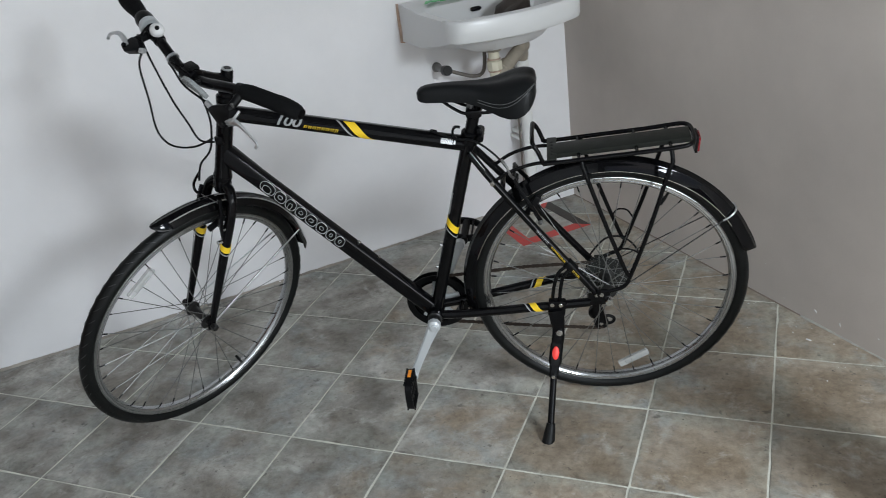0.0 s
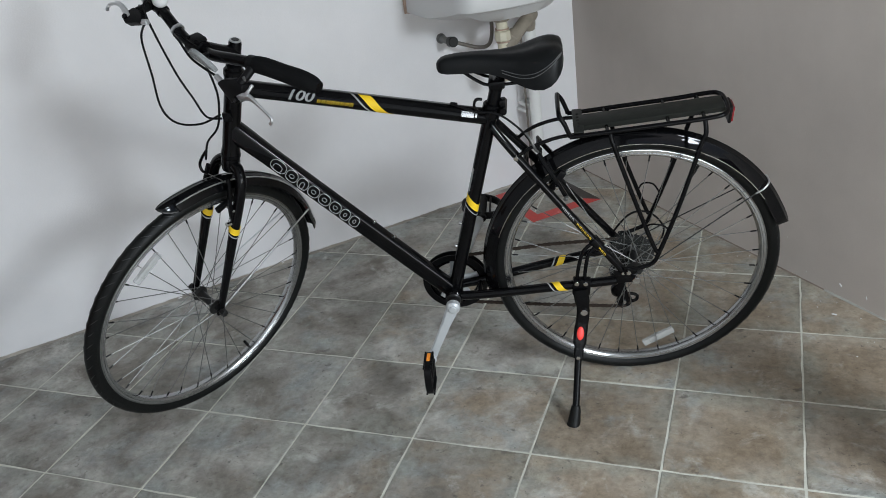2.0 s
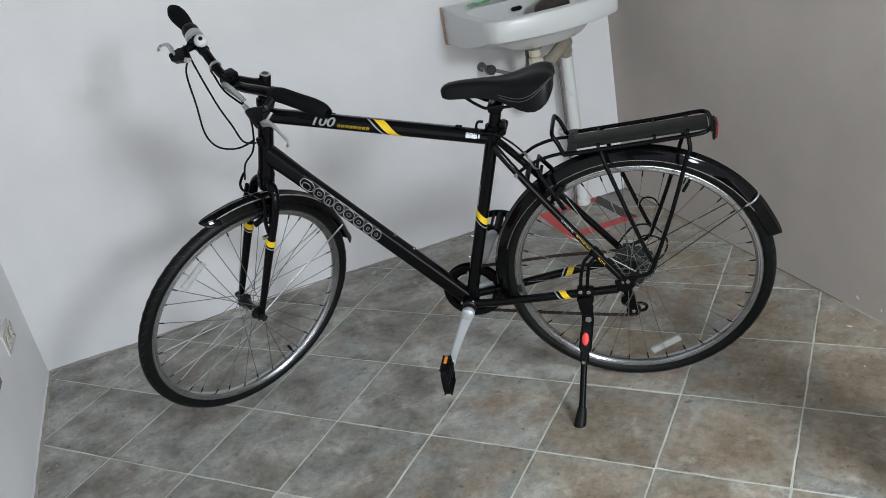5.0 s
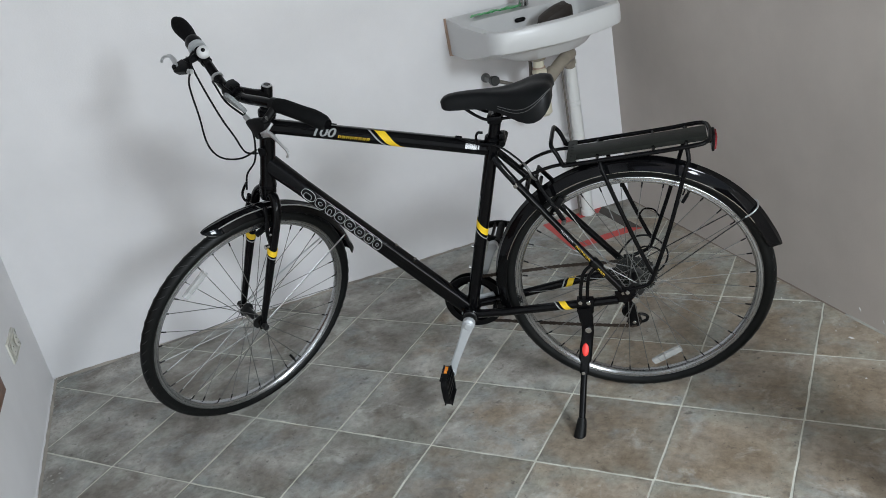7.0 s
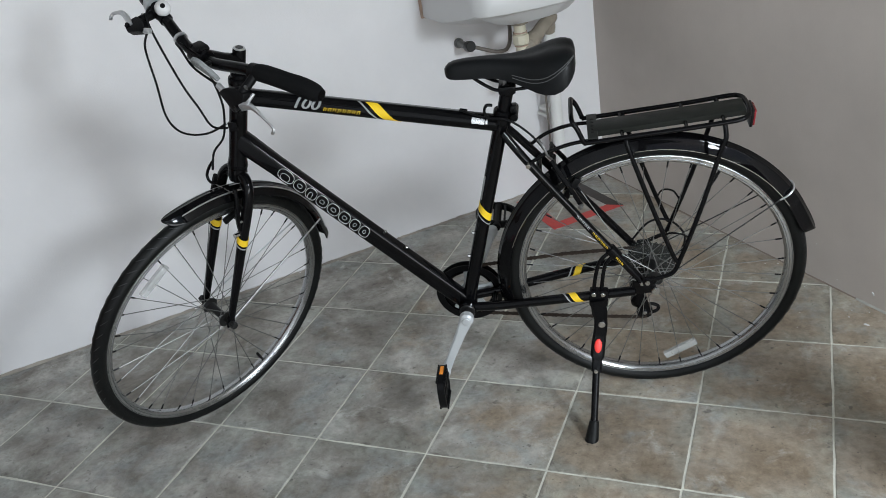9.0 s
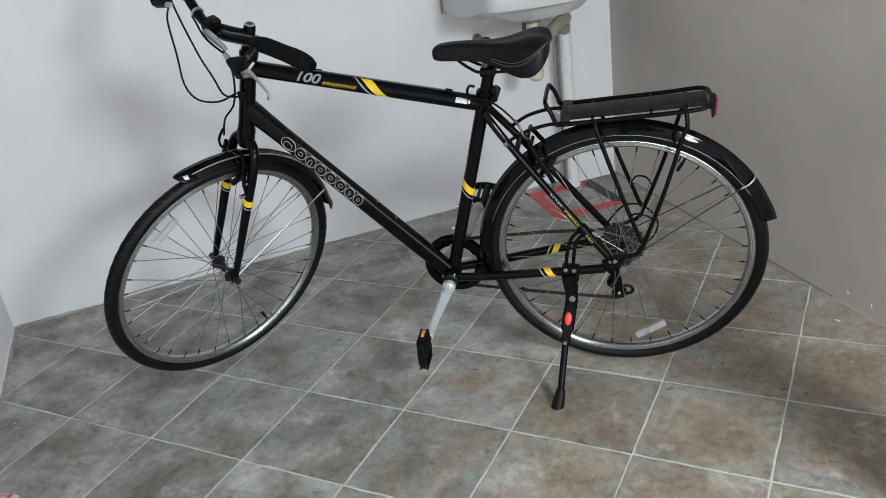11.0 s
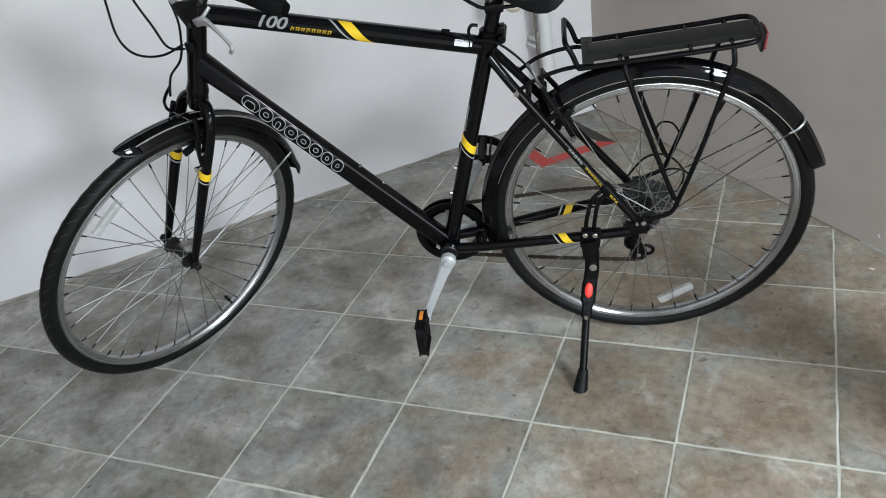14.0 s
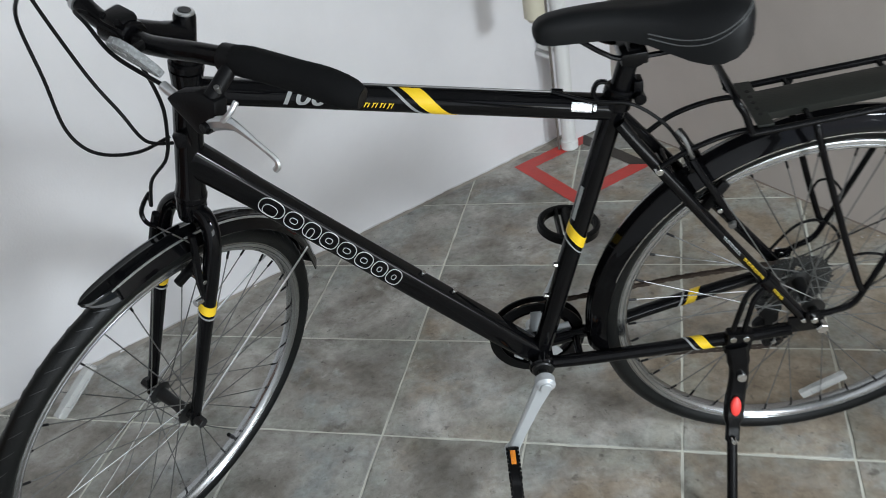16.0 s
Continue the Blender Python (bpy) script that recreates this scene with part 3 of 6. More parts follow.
def basin():
    """Wall-hung ceramic basin with a bowed front apron and a sloping bowl."""
    root = new("washbasin")
    root.matrix_world = ROOM @ Matrix.Translation(R(BASIN_S, 0, 0))
    tagged(root, "white glazed ceramic wall-hung washbasin, old and stained at the wall", "washbasin")
    W2, top = 0.268, 0.893

    def outline(x):
        """Front edge's distance from the wall for x in -1..1."""
        return 0.455 - 0.040 * x * x - 0.026 * max(0.0, x) ** 1.5 - 0.036 * abs(x) ** 24

    n = 36
    bm = bmesh.new()
    xs = [-1 + 2 * i / n for i in range(n + 1)]
    # rows from the wall's foot round under the apron, up the front, over the rim, down into the bowl and back to the ledge
    rows = []
    for i, x in enumerate(xs):
        d, X = outline(x), W2 * x - 0.018 * (1 + x)
        edge = max(0.0, 1 - (abs(x) / 0.86) ** 4) ** 0.5 if abs(x) < 0.86 else 0.0
        bowl = 0.135 * edge
        under = 0.770 - 0.018 * (1 - x * x)
        low = 0.818 - 0.004 * (1 - x * x)
        prof = [(0.0, under), (0.12, under - 0.022 * (1 - x * x)), (0.28, under + 0.028), (d - 0.03, low - 0.004), (d - 0.006, low + 0.004), (d, low + 0.016),
                (d + 0.002, top - 0.014), (d - 0.003, top - 0.004), (d - 0.012, top), (d - 0.032, top - 0.001), (d - 0.045, top - 0.006 - 0.10 * bowl),
                (d - 0.075, top - 0.006 - 0.62 * bowl), (d - 0.14, top - 0.006 - bowl), (0.19, top - 0.006 - 1.0 * bowl), (0.145, top - 0.006 - 0.72 * bowl),
                (0.118, top - 0.005 - 0.12 * bowl), (0.105, top), (0.03, top + 0.004), (0.012, top + 0.008), (0.0, top + 0.008)]
        wall = back(BASIN_S + X)
        rows.append([bm.verts.new((X, -o if o else wall, h)) for o, h in prof])
    m = len(rows[0])
    for a, b in zip(rows, rows[1:]):
        for j in range(m - 1):
            bm.faces.new((a[j], a[j + 1], b[j + 1], b[j]))
    for r in (rows[0], rows[-1]):
        bm.faces.new(r)
    part("bowl", bm, M_CERAMIC, root)
    part("overflow_hole", sweep(bmesh.new(), [(x - 0.044, -0.1315 - 0.001, 0.864) for x in (-0.020, -0.014, 0.014, 0.020)], circle(0.008, 12), [0.5, 1, 1, 0.5]), M_PLASTIC, root, "dark oval overflow hole")
    bm = bmesh.new()
    for x in (-W2 - 0.002, ):
        y = back(BASIN_S - W2) - 0.004
        sweep(bm, [(x, y, 0.766), (x + 0.001, y - 0.002, 0.80), (x, y, 0.86), (x, y, 0.903)], circle(0.007, 8), [0.8, 1.1, 0.9, 0.7], up=(0, 1, 0))
    sweep(bm, [(-W2 - 0.001, back(BASIN_S - W2) - 0.003, 0.770), (-W2 + 0.05, back(BASIN_S - W2) - 0.003, 0.762), (-0.10, back(BASIN_S - 0.1) - 0.003, 0.752)], circle(0.006, 8), [0.9, 1.1, 0.6], up=(0, 1, 0))
    part("caulk", bm, M_CAULK, root, "brown old sealant")
    # tailpiece, trap and waste
    part("tailpiece", drum((-0.026, -0.20, 0.61), (-0.026, -0.20, 0.735), 0.020, 18), M_PVC, root, "yellowed plastic tailpiece")
    part("flange", drum((-0.026, -0.20, 0.722), (-0.026, -0.20, 0.738), 0.030, 20), M_TRAP, root, "grimy flange under the bowl")
    part("slip_nut", drum((-0.026, -0.20, 0.655), (-0.026, -0.20, 0.69), 0.028, 8), M_PVC, root)
    for h in (0.650, 0.693):
        part("rubber_seal", disc(0.0190, 0.0235, h, h + 0.004, 20), M_CAULK, root, "brown rubber seal", Matrix.Translation((-0.026, -0.20, 0)) @ pose(0, 0, 0, 90, 0, 0))
    part("trap_cup", drum((-0.026, -0.20, 0.515), (-0.026, -0.20, 0.615), 0.028, 18, bevel=0.4), M_PVC, root)
    part("waste_elbow", tube(curve([(-0.026, -0.20, 0.63), (0.02, -0.19, 0.652), (0.09, -0.16, 0.688), (0.140, -0.12, 0.696), (0.162, -0.065, 0.672), (0.174, -0.042, 0.632)]), 0.0235, 14), M_TRAP, root, "grimy waste pipe elbow")
    part("waste_collar", drum((0.008, -0.194, 0.646), (0.038, -0.181, 0.664), 0.0265, 14), M_TRAP, root)
    part("pipe_collar", drum((0.175, -0.040, 0.628), (0.175, -0.040, 0.652), 0.0262, 18), M_PIPE, root, "white painted joint collar")


basin()


def down_pipe():
    root = link_mesh("down_pipe", tube([(0, 0, 0.0), (0, 0, 0.30), (0.0, 0, 0.645)], 0.0225, 18), M_PIPE)
    root.matrix_world = ROOM @ Matrix.Translation(R(2.153, 0.038, 0.001))
    tagged(root, "white painted waste pipe down the wall to the floor", "pipe")
    part("collar", drum((0, 0, 0.47), (0, 0, 0.49), 0.0245, 18), M_PIPE, root)
    part("collar", drum((0, 0, 0.0), (0, 0, 0.03), 0.0275, 18), M_PIPE, root)
    part("clip", box((0.055, 0.064, 0.014), (0, 0.050, 0.33), 0.002), M_PIPE, root)
    # a thin dark upright along the waste pipe's left side
    thin = link_mesh("dark_upright", tube([(0, 0, 0), (0, 0, 0.62)], 0.0040, 12), M_HOSE)
    thin.matrix_world = ROOM @ Matrix.Translation(R(2.124, 0.022, 0.001))
    tagged(thin, "thin dark grey upright tube beside the white waste pipe", "pipe")
    part("clip", box((0.014, 0.064, 0.010), (0, 0.033, 0.31), 0.002), M_PIPE, thin)


down_pipe()


def stop_valve():
    root = link_mesh("stop_valve", drum((0, 0.0, 0), (0, -0.010, 0), 0.018, 20), M_STEEL)
    root.matrix_world = ROOM @ Matrix.Translation(R(1.830, -back(1.830), 0.65))
    tagged(root, "dull grey angle stop valve on the white wall", "valve")
    part("body", drum((0, -0.01, 0), (0, -0.080, 0), 0.012, 14), M_STEEL, root)
    part("knob", drum((0, -0.078, 0), (0, -0.106, 0.004), 0.019, 10), M_DARKSTEEL, root, "dull grey knob")
    part("hose", tube(curve([(0.008, -0.085, 0.0), (0.045, -0.105, -0.016), (0.085, -0.13, -0.030), (0.112, -0.155, -0.020), (0.120, -0.17, 0.03), (0.118, -0.175, 0.13)]), 0.0068, 10), M_HOSE, root, "dull braided hose")


stop_valve()


def basin_things():
    pouch = bmesh.new()
    bmesh.ops.create_icosphere(pouch, subdivisions=4, radius=1)
    for v in pouch.verts:
        p = v.co
        sq = lambda t: math.copysign(abs(t) ** 0.62, t)
        k = 1 + 0.06 * noise.noise(p * 3)
        v.co = Vector((sq(p.x) * 0.072 * k, sq(p.y) * 0.032 * k, sq(p.z) * 0.046 * k))
    ob = link_mesh("leather_pouch", pouch, M_LEATHER)
    ob.matrix_world = ROOM @ Matrix.Translation(R(2.028, 0.225, 0.853)) @ pose(0, 0, 0, 20, -16, 12)
    tagged(ob, "dark brown leather pouch lying in the basin", "pouch")
    zipper = tube(curve([(-0.06, -0.02, 0.028), (0, -0.024, 0.034), (0.06, -0.02, 0.028)]), 0.0022, 6)
    part("zip", zipper, M_DARKSTEEL, ob)
    tap = link_mesh("tap", drum((0, 0, 0), (0, 0, 0.05), 0.019, 18), M_CHROME)
    tap.matrix_world = ROOM @ Matrix.Translation(R(1.985, 0.062, 0.897))
    tagged(tap, "chrome basin tap on the ledge", "tap")
    part("spout", tube(curve([(0, 0, 0.04), (0, -0.02, 0.065), (0, -0.07, 0.07), (0, -0.105, 0.055)]), 0.0095, 12), M_CHROME, tap)
    part("handle", drum((0, 0, 0.055), (0, 0, 0.085), 0.022, 8), M_CHROME, tap)
    rng = random.Random(5)
    brush = bmesh.new()
    for i in range(9):
        x, y = -0.10 + 0.021 * i + rng.uniform(-0.008, 0.008), rng.uniform(-0.014, 0.014)
        turn, w = rng.uniform(-0.6, 0.6), rng.uniform(0.010, 0.017)
        pts = [(x + 0.018 * (j - 2) * math.cos(turn), y + 0.018 * (j - 2) * math.sin(turn), 0.006 + 0.012 * abs(noise.noise(Vector((i * 2.7, j * 1.3, 0))))) for j in range(5)]
        sweep(brush, pts, rect(w * 1.6, 0.0016, 0.3), [0.35, 1, 1.1, 0.9, 0.3])
    ob = link_mesh("green_wrapper", brush, M_GREEN)
    ob.matrix_world = ROOM @ Matrix.Translation(R(1.905, 0.060, 0.895))
    tagged(ob, "crumpled green plastic wrapper on the basin ledge", "wrapper")


basin_things()


# ---- the bicycle ----
HUB = 0.3467
BIKE = Matrix(((-0.9706, 0.2387, 0.0302, -0.4202), (-0.2406, -0.9630, -0.1218, 0.0917), (0.0, -0.1255, 0.9921, 0.0), (0, 0, 0, 1)))
bike = new("bicycle")
bike.matrix_world = BIKE
tagged(bike, "black city bicycle with yellow stripes leaning on its kickstand, handlebar turned", "bicycle")


def V(a, s, b):
    """Forward of the rear axle, left of the frame's plane, above the rear axle."""
    return Vector((a, s, b + HUB))


HEAD_LOW, HEAD_TILT, STEER = V(0.930, 0, 0.385), 18.0, 54.0
STEERED = Matrix.Translation(HEAD_LOW) @ pose(0, 0, 0, 0, -HEAD_TILT, 0) @ pose(0, 0, 0, 0, 0, STEER)
AXIS = Vector((-math.sin(radians(HEAD_TILT)), 0, math.cos(radians(HEAD_TILT))))
HEAD_TOP = HEAD_LOW + AXIS * 0.225
BB = V(0.452, 0, -0.058)
SEAT_TOP = V(0.3035, 0, 0.445)
TT = (V(0.872, 0, 0.557), V(0.316, 0, 0.428), 0.0188)
DT = (V(0.905, 0, 0.455), BB, 0.0218)
DT_HALF = 0.0175
ST = (BB, SEAT_TOP, 0.0165)


def frame_tubes():
    part("top_tube", tube([TT[0], TT[1]], TT[2], 24), M_BLACK, bike)
    flat = [(math.copysign(abs(math.cos(2 * math.pi * i / 32)) ** 0.55, math.cos(2 * math.pi * i / 32)) * DT_HALF, math.copysign(abs(math.sin(2 * math.pi * i / 32)) ** 0.55, math.sin(2 * math.pi * i / 32)) * DT[2]) for i in range(32)]
    part("down_tube", sweep(bmesh.new(), [DT[0].lerp(DT[1], t) for t in (0, 0.04, 0.15, 0.85, 1)], flat, [1.12, 1.10, 1, 1, 0.92]), M_BLACK, bike, "black flat-sided down tube")
    part("seat_tube", tube([ST[0], ST[1]], ST[2], 24), M_BLACK, bike)
    ht = part("head_tube", tube([HEAD_LOW + AXIS * 0.012, HEAD_LOW + AXIS * 0.03, HEAD_TOP - AXIS * 0.03, HEAD_TOP - AXIS * 0.012], 0.0205, 24, [1.12, 1, 1, 1.12]), M_BLACK, bike)
    for p in (HEAD_LOW, HEAD_TOP - AXIS * 0.012):
        part("headset_cup", drum(p, p + AXIS * 0.014, 0.0235, 20), M_SATIN, ht)
    shell = part("bottom_bracket", drum(BB + Vector((0, -0.036, 0)), BB + Vector((0, 0.036, 0)), 0.0225, 24), M_BLACK, bike)
    part("lock_ring", drum(BB + Vector((0, 0.034, 0)), BB + Vector((0, 0.041, 0)), 0.019, 18), M_DARKSTEEL, shell)
    for k in (1, -1):
        part("chainstay", tube(curve([V(0.44, 0.024 * k, -0.056), V(0.36, 0.033 * k, -0.049), V(0.20, 0.052 * k, -0.026), V(0.045, 0.066 * k, -0.006)]), 0.0115, 14, None), M_BLACK, bike)
        part("seatstay", tube(curve([V(0.306, 0.020 * k, 0.412), V(0.26, 0.036 * k, 0.345), V(0.14, 0.056 * k, 0.175), V(0.030, 0.066 * k, 0.022)]), 0.0092, 14), M_BLACK, bike)
        bm = box((0.055, 0.006, 0.034), V(0.024, 0.066 * k, 0.003), 0.002)
        drop = part("dropout", bm, M_BLACK, bike)
        part("axle_nut", drum(V(0, 0.066 * k, 0), V(0, 0.084 * k, 0), 0.0105, 6), M_CHROME, drop)
        part("bolt", drum(V(0.03, 0.068 * k, 0.02), V(0.03, 0.078 * k, 0.02), 0.005, 6), M_CHROME, drop)
    part("seatstay_bridge", drum(V(0.238, -0.034, 0.315), V(0.238, 0.034, 0.315), 0.007, 12), M_BLACK, bike)
    part("chainstay_bridge", drum(V(0.385, -0.026, -0.052), V(0.385, 0.026, -0.052), 0.007, 12), M_BLACK, bike)
    # bottle bosses on the upper side of the down tube and front of the seat tube
    along = (DT[1] - DT[0]).normalized()
    up = Vector((0, -1, 0)).cross(along)
    up = up if up.z > 0 else -up
    for t in (0.585, 0.68):
        p = DT[0].lerp(DT[1], t) + up * DT[2]
        part("bottle_boss", drum(p - up * 0.002, p + up * 0.006, 0.0048, 8), M_CHROME, bike)
    along = (ST[1] - ST[0]).normalized()
    fwd = along.cross(Vector((0, -1, 0)))
    fwd = fwd if fwd.x > 0 else -fwd
    for t in (0.27, 0.40):
        p = ST[0].lerp(ST[1], t) + fwd * ST[2]
        part("bottle_boss", drum(p - fwd * 0.002, p + fwd * 0.006, 0.0048, 8), M_CHROME, bike)
    # cable stops on the top tube
    for t in (0.30, 0.86):
        p = TT[0].lerp(TT[1], t) + Vector((0, 0, TT[2] + 0.002))
        part("cable_stop", drum(p, p + (TT[1] - TT[0]).normalized() * 0.016, 0.0048, 8), M_SATIN, bike)


frame_tubes()


def lay(pts, A, B, r, bm, width):
    """A thin raised line on the down tube's flat left side: points of (metres along, metres up)."""
    t = (B - A).normalized()
    up = t.cross(Vector((0, 1, 0)))
    up = up if up.z > 0 else -up
    return sweep(bm, [A + t * u + up * w + Vector((0, DT_HALF + 0.0001 - 0.0013 * (abs(w) / 0.016) ** 4, 0)) for u, w in pts], circle(width, 6), closed=True)


def decal(A, B, r, phi0, phi1, lo, hi, steps=14, bm=None, lift=0.0005):
    """A painted patch on a tube: lo and hi give the ends, in metres along, at an angle round from the left towards the top."""
    bm = bm or bmesh.new()
    A, B = Vector(A), Vector(B)
    t = (B - A).normalized()
    left = Vector((0, 1, 0))
    left = (left - t * left.dot(t)).normalized()
    up = t.cross(left)
    up = up if up.z > 0 else -up
    rows = []
    for i in range(steps + 1):
        f = phi0 + (phi1 - phi0) * i / steps
        d = left * math.cos(radians(f)) + up * math.sin(radians(f))
        rows.append([bm.verts.new(A + t * u + d * k) for u, k in ((lo(f), r - 0.0004), (lo(f), r + lift), (hi(f), r + lift), (hi(f), r - 0.0004))])
    for a, b in zip(rows, rows[1:]):
        for j in range(3):
            bm.faces.new((a[j], a[j + 1], b[j + 1], b[j]))
    return bm


def text_mesh(word, size, shear=0.0):
    c = bpy.data.curves.new("text", "FONT")
    c.body, c.size, c.extrude, c.shear, c.align_x, c.align_y = word, size, 0.0004, shear, "CENTER", "CENTER"
    c.offset = 0.0007
    o = new("text", c)
    bpy.context.view_layer.update()
    me = bpy.data.meshes.new_from_object(o.evaluated_get(bpy.context.evaluated_depsgraph_get()))
    bpy.data.objects.remove(o)
    return me


def rounded(u0, u1, w0, w1, n=20, lean=0.0):
    """A rounded outline on a tube, as (along, round) points."""
    cu, cw, hu, hw = (u0 + u1) / 2, (w0 + w1) / 2, (u1 - u0) / 2, (w1 - w0) / 2
    out = []
    for i in range(n):
        t = 2 * math.pi * i / n
        x, y = math.cos(t), math.sin(t)
        k = 0.80
        y2 = math.copysign(abs(y) ** k, y)
        out.append((cu + hu * math.copysign(abs(x) ** k, x) + lean * y2 * hw, cw + hw * y2))
    return out


def decals():
    tt, dt, st = TT[:3], DT[:3], ST[:3]
    # wide slanting yellow flash with a thin silver line on the top tube
    part("yellow_flash", decal(*tt, -78, 80, lambda f: 0.309 - 0.00036 * f, lambda f: 0.336 - 0.00036 * f), M_YELLOW, bike, "yellow flash")
    part("silver_line", decal(*tt, -78, 80, lambda f: 0.292 - 0.00036 * f, lambda f: 0.2975 - 0.00036 * f), M_SILVER, bike, "thin silver line")
    part("silver_plate", decal(*tt, 4, 44, lambda f: 0.514, lambda f: 0.542), M_PLATE, bike, "small bright foil plate")
    part("silver_plate", decal(*tt, 8, 40, lambda f: 0.5445, lambda f: 0.5485), M_PLATE, bike, "small bright foil plate")
    part("silver_mark", decal(*st, 48, 72, lambda f: 0.310, lambda f: 0.372), M_SILVER, bike, "narrow silver mark")
    # number on the top tube
    t = (tt[1] - tt[0]).normalized()
    upv = Vector((0, 1, 0)).cross(t)
    upv = upv if upv.z > 0 else -upv
    rot = Matrix((t, upv, t.cross(upv))).transposed().to_4x4()
    me = text_mesh("100", 0.033, 0.3)
    cut = bmesh.new()
    cut.from_mesh(me)
    for k in range(-5, 6):
        bmesh.ops.bisect_plane(cut, geom=cut.verts[:] + cut.edges[:] + cut.faces[:], plane_co=(0, k * 0.0028, 0), plane_no=(0, 1, 0))
    cut.to_mesh(me)
    cut.free()
    me.materials.append(M_SILVER)
    for v in me.vertices:
        w = (v.co.y + 0.0060) / tt[2]
        lift = v.co.z
        v.co = Vector((v.co.x * 1.25, math.sin(w) * (tt[2] + 0.0004 + lift), math.cos(w) * (tt[2] + 0.0004 + lift)))
    num = new("number", me)
    num.parent = bike
    num.matrix_local = Matrix.Translation(tt[0] + t * 0.150) @ rot
    tagged(num, "silver number 100")
    # word of the model as plain slanting yellow bars
    bm = bmesh.new()
    for i in range(8):
        u = 0.192 + i * 0.0106
        tall = 5 if i in (3, 7) else 0
        for o, w, low, high in ((0.0, 0.0014, -14 - tall, 9), (0.0046, 0.0014, -14, 9)):
            decal(*tt, low, high, lambda f: u + o + 0.00014 * f, lambda f: u + o + w + 0.00014 * f, 4, bm)
        decal(*tt, 5, 9, lambda f: u, lambda f: u + 0.0045, 2, bm)
    tagged(part("yellow_bars", bm, M_YELLOW, bike, "row of small yellow marks"), kind="stuff")
    # maker's mark on the down tube as a row of plain outlined rounds
    u = 0.112
    widths = (0.044, 0.033, 0.031, 0.032, 0.033, 0.032, 0.028, 0.028)
    for i, w in enumerate(widths):
        bm = bmesh.new()
        lay(rounded(u + 0.001, u + w - 0.002, -0.0130, 0.0165, lean=-0.12), *dt, bm, 0.00085)
        low = -0.0125 if i in (0, 2) else -0.0035
        lay(rounded(u + 0.010, u + w - 0.011, low, 0.0065, lean=-0.12), *dt, bm, 0.00070)
        part("maker_mark", bm, M_MARK, bike, "rounded silver outline")
        u += w
    # yellow bands
    L = (st[1] - st[0]).length
    part("yellow_band", decal(*st, -180, 180, lambda f: 0.267 + 0.013 * math.sin(radians(f)), lambda f: 0.287 + 0.013 * math.sin(radians(f)), 28), M_YELLOW, bike, "yellow band")
    part("silver_band", decal(*st, -180, 180, lambda f: 0.256 + 0.013 * math.sin(radians(f)), lambda f: 0.259 + 0.013 * math.sin(radians(f)), 28), M_SILVER, bike, "thin silver band")
    for k in (1, -1):
        A, B = V(0.20, 0.052 * k, -0.026), V(0.045, 0.066 * k, -0.006)
        r = 0.0118
        part("yellow_band", decal(A, B, r, -180, 180, lambda f: 0.012 - 0.00012 * f * k, lambda f: 0.030 - 0.00012 * f * k, 28), M_YELLOW, bike, "yellow band")
        part("silver_band", decal(A, B, r, -180, 180, lambda f: 0.000 - 0.00012 * f * k, lambda f: 0.004 - 0.00012 * f * k, 28), M_SILVER, bike, "thin silver band")
    A, B = V(0.26, 0.036, 0.345), V(0.14, 0.056, 0.175)
    bm = bmesh.new()
    pale = bmesh.new()
    for i in range(18):
        if i in (5, 12, 13, 14):
            continue
        u = 0.168 + i * 0.0092
        here = bm if i > 5 else pale
        for o, w in ((0.0, 0.0011), (0.0042, 0.0011)):
            decal(A, B, 0.0094, -8, 20, lambda f: u + o - 0.00008 * f, lambda f: u + o + w - 0.00008 * f, 3, here)
        decal(A, B, 0.0094, 15, 20, lambda f: u - 0.0014, lambda f: u + 0.0046, 2, here)
    tagged(part("silver_bars", pale, M_MARK, bike, "row of small silver marks"), kind="stuff")
    tagged(part("yellow_bars", bm, M_YELLOW, bike, "row of small yellow marks"), kind="stuff")


decals()


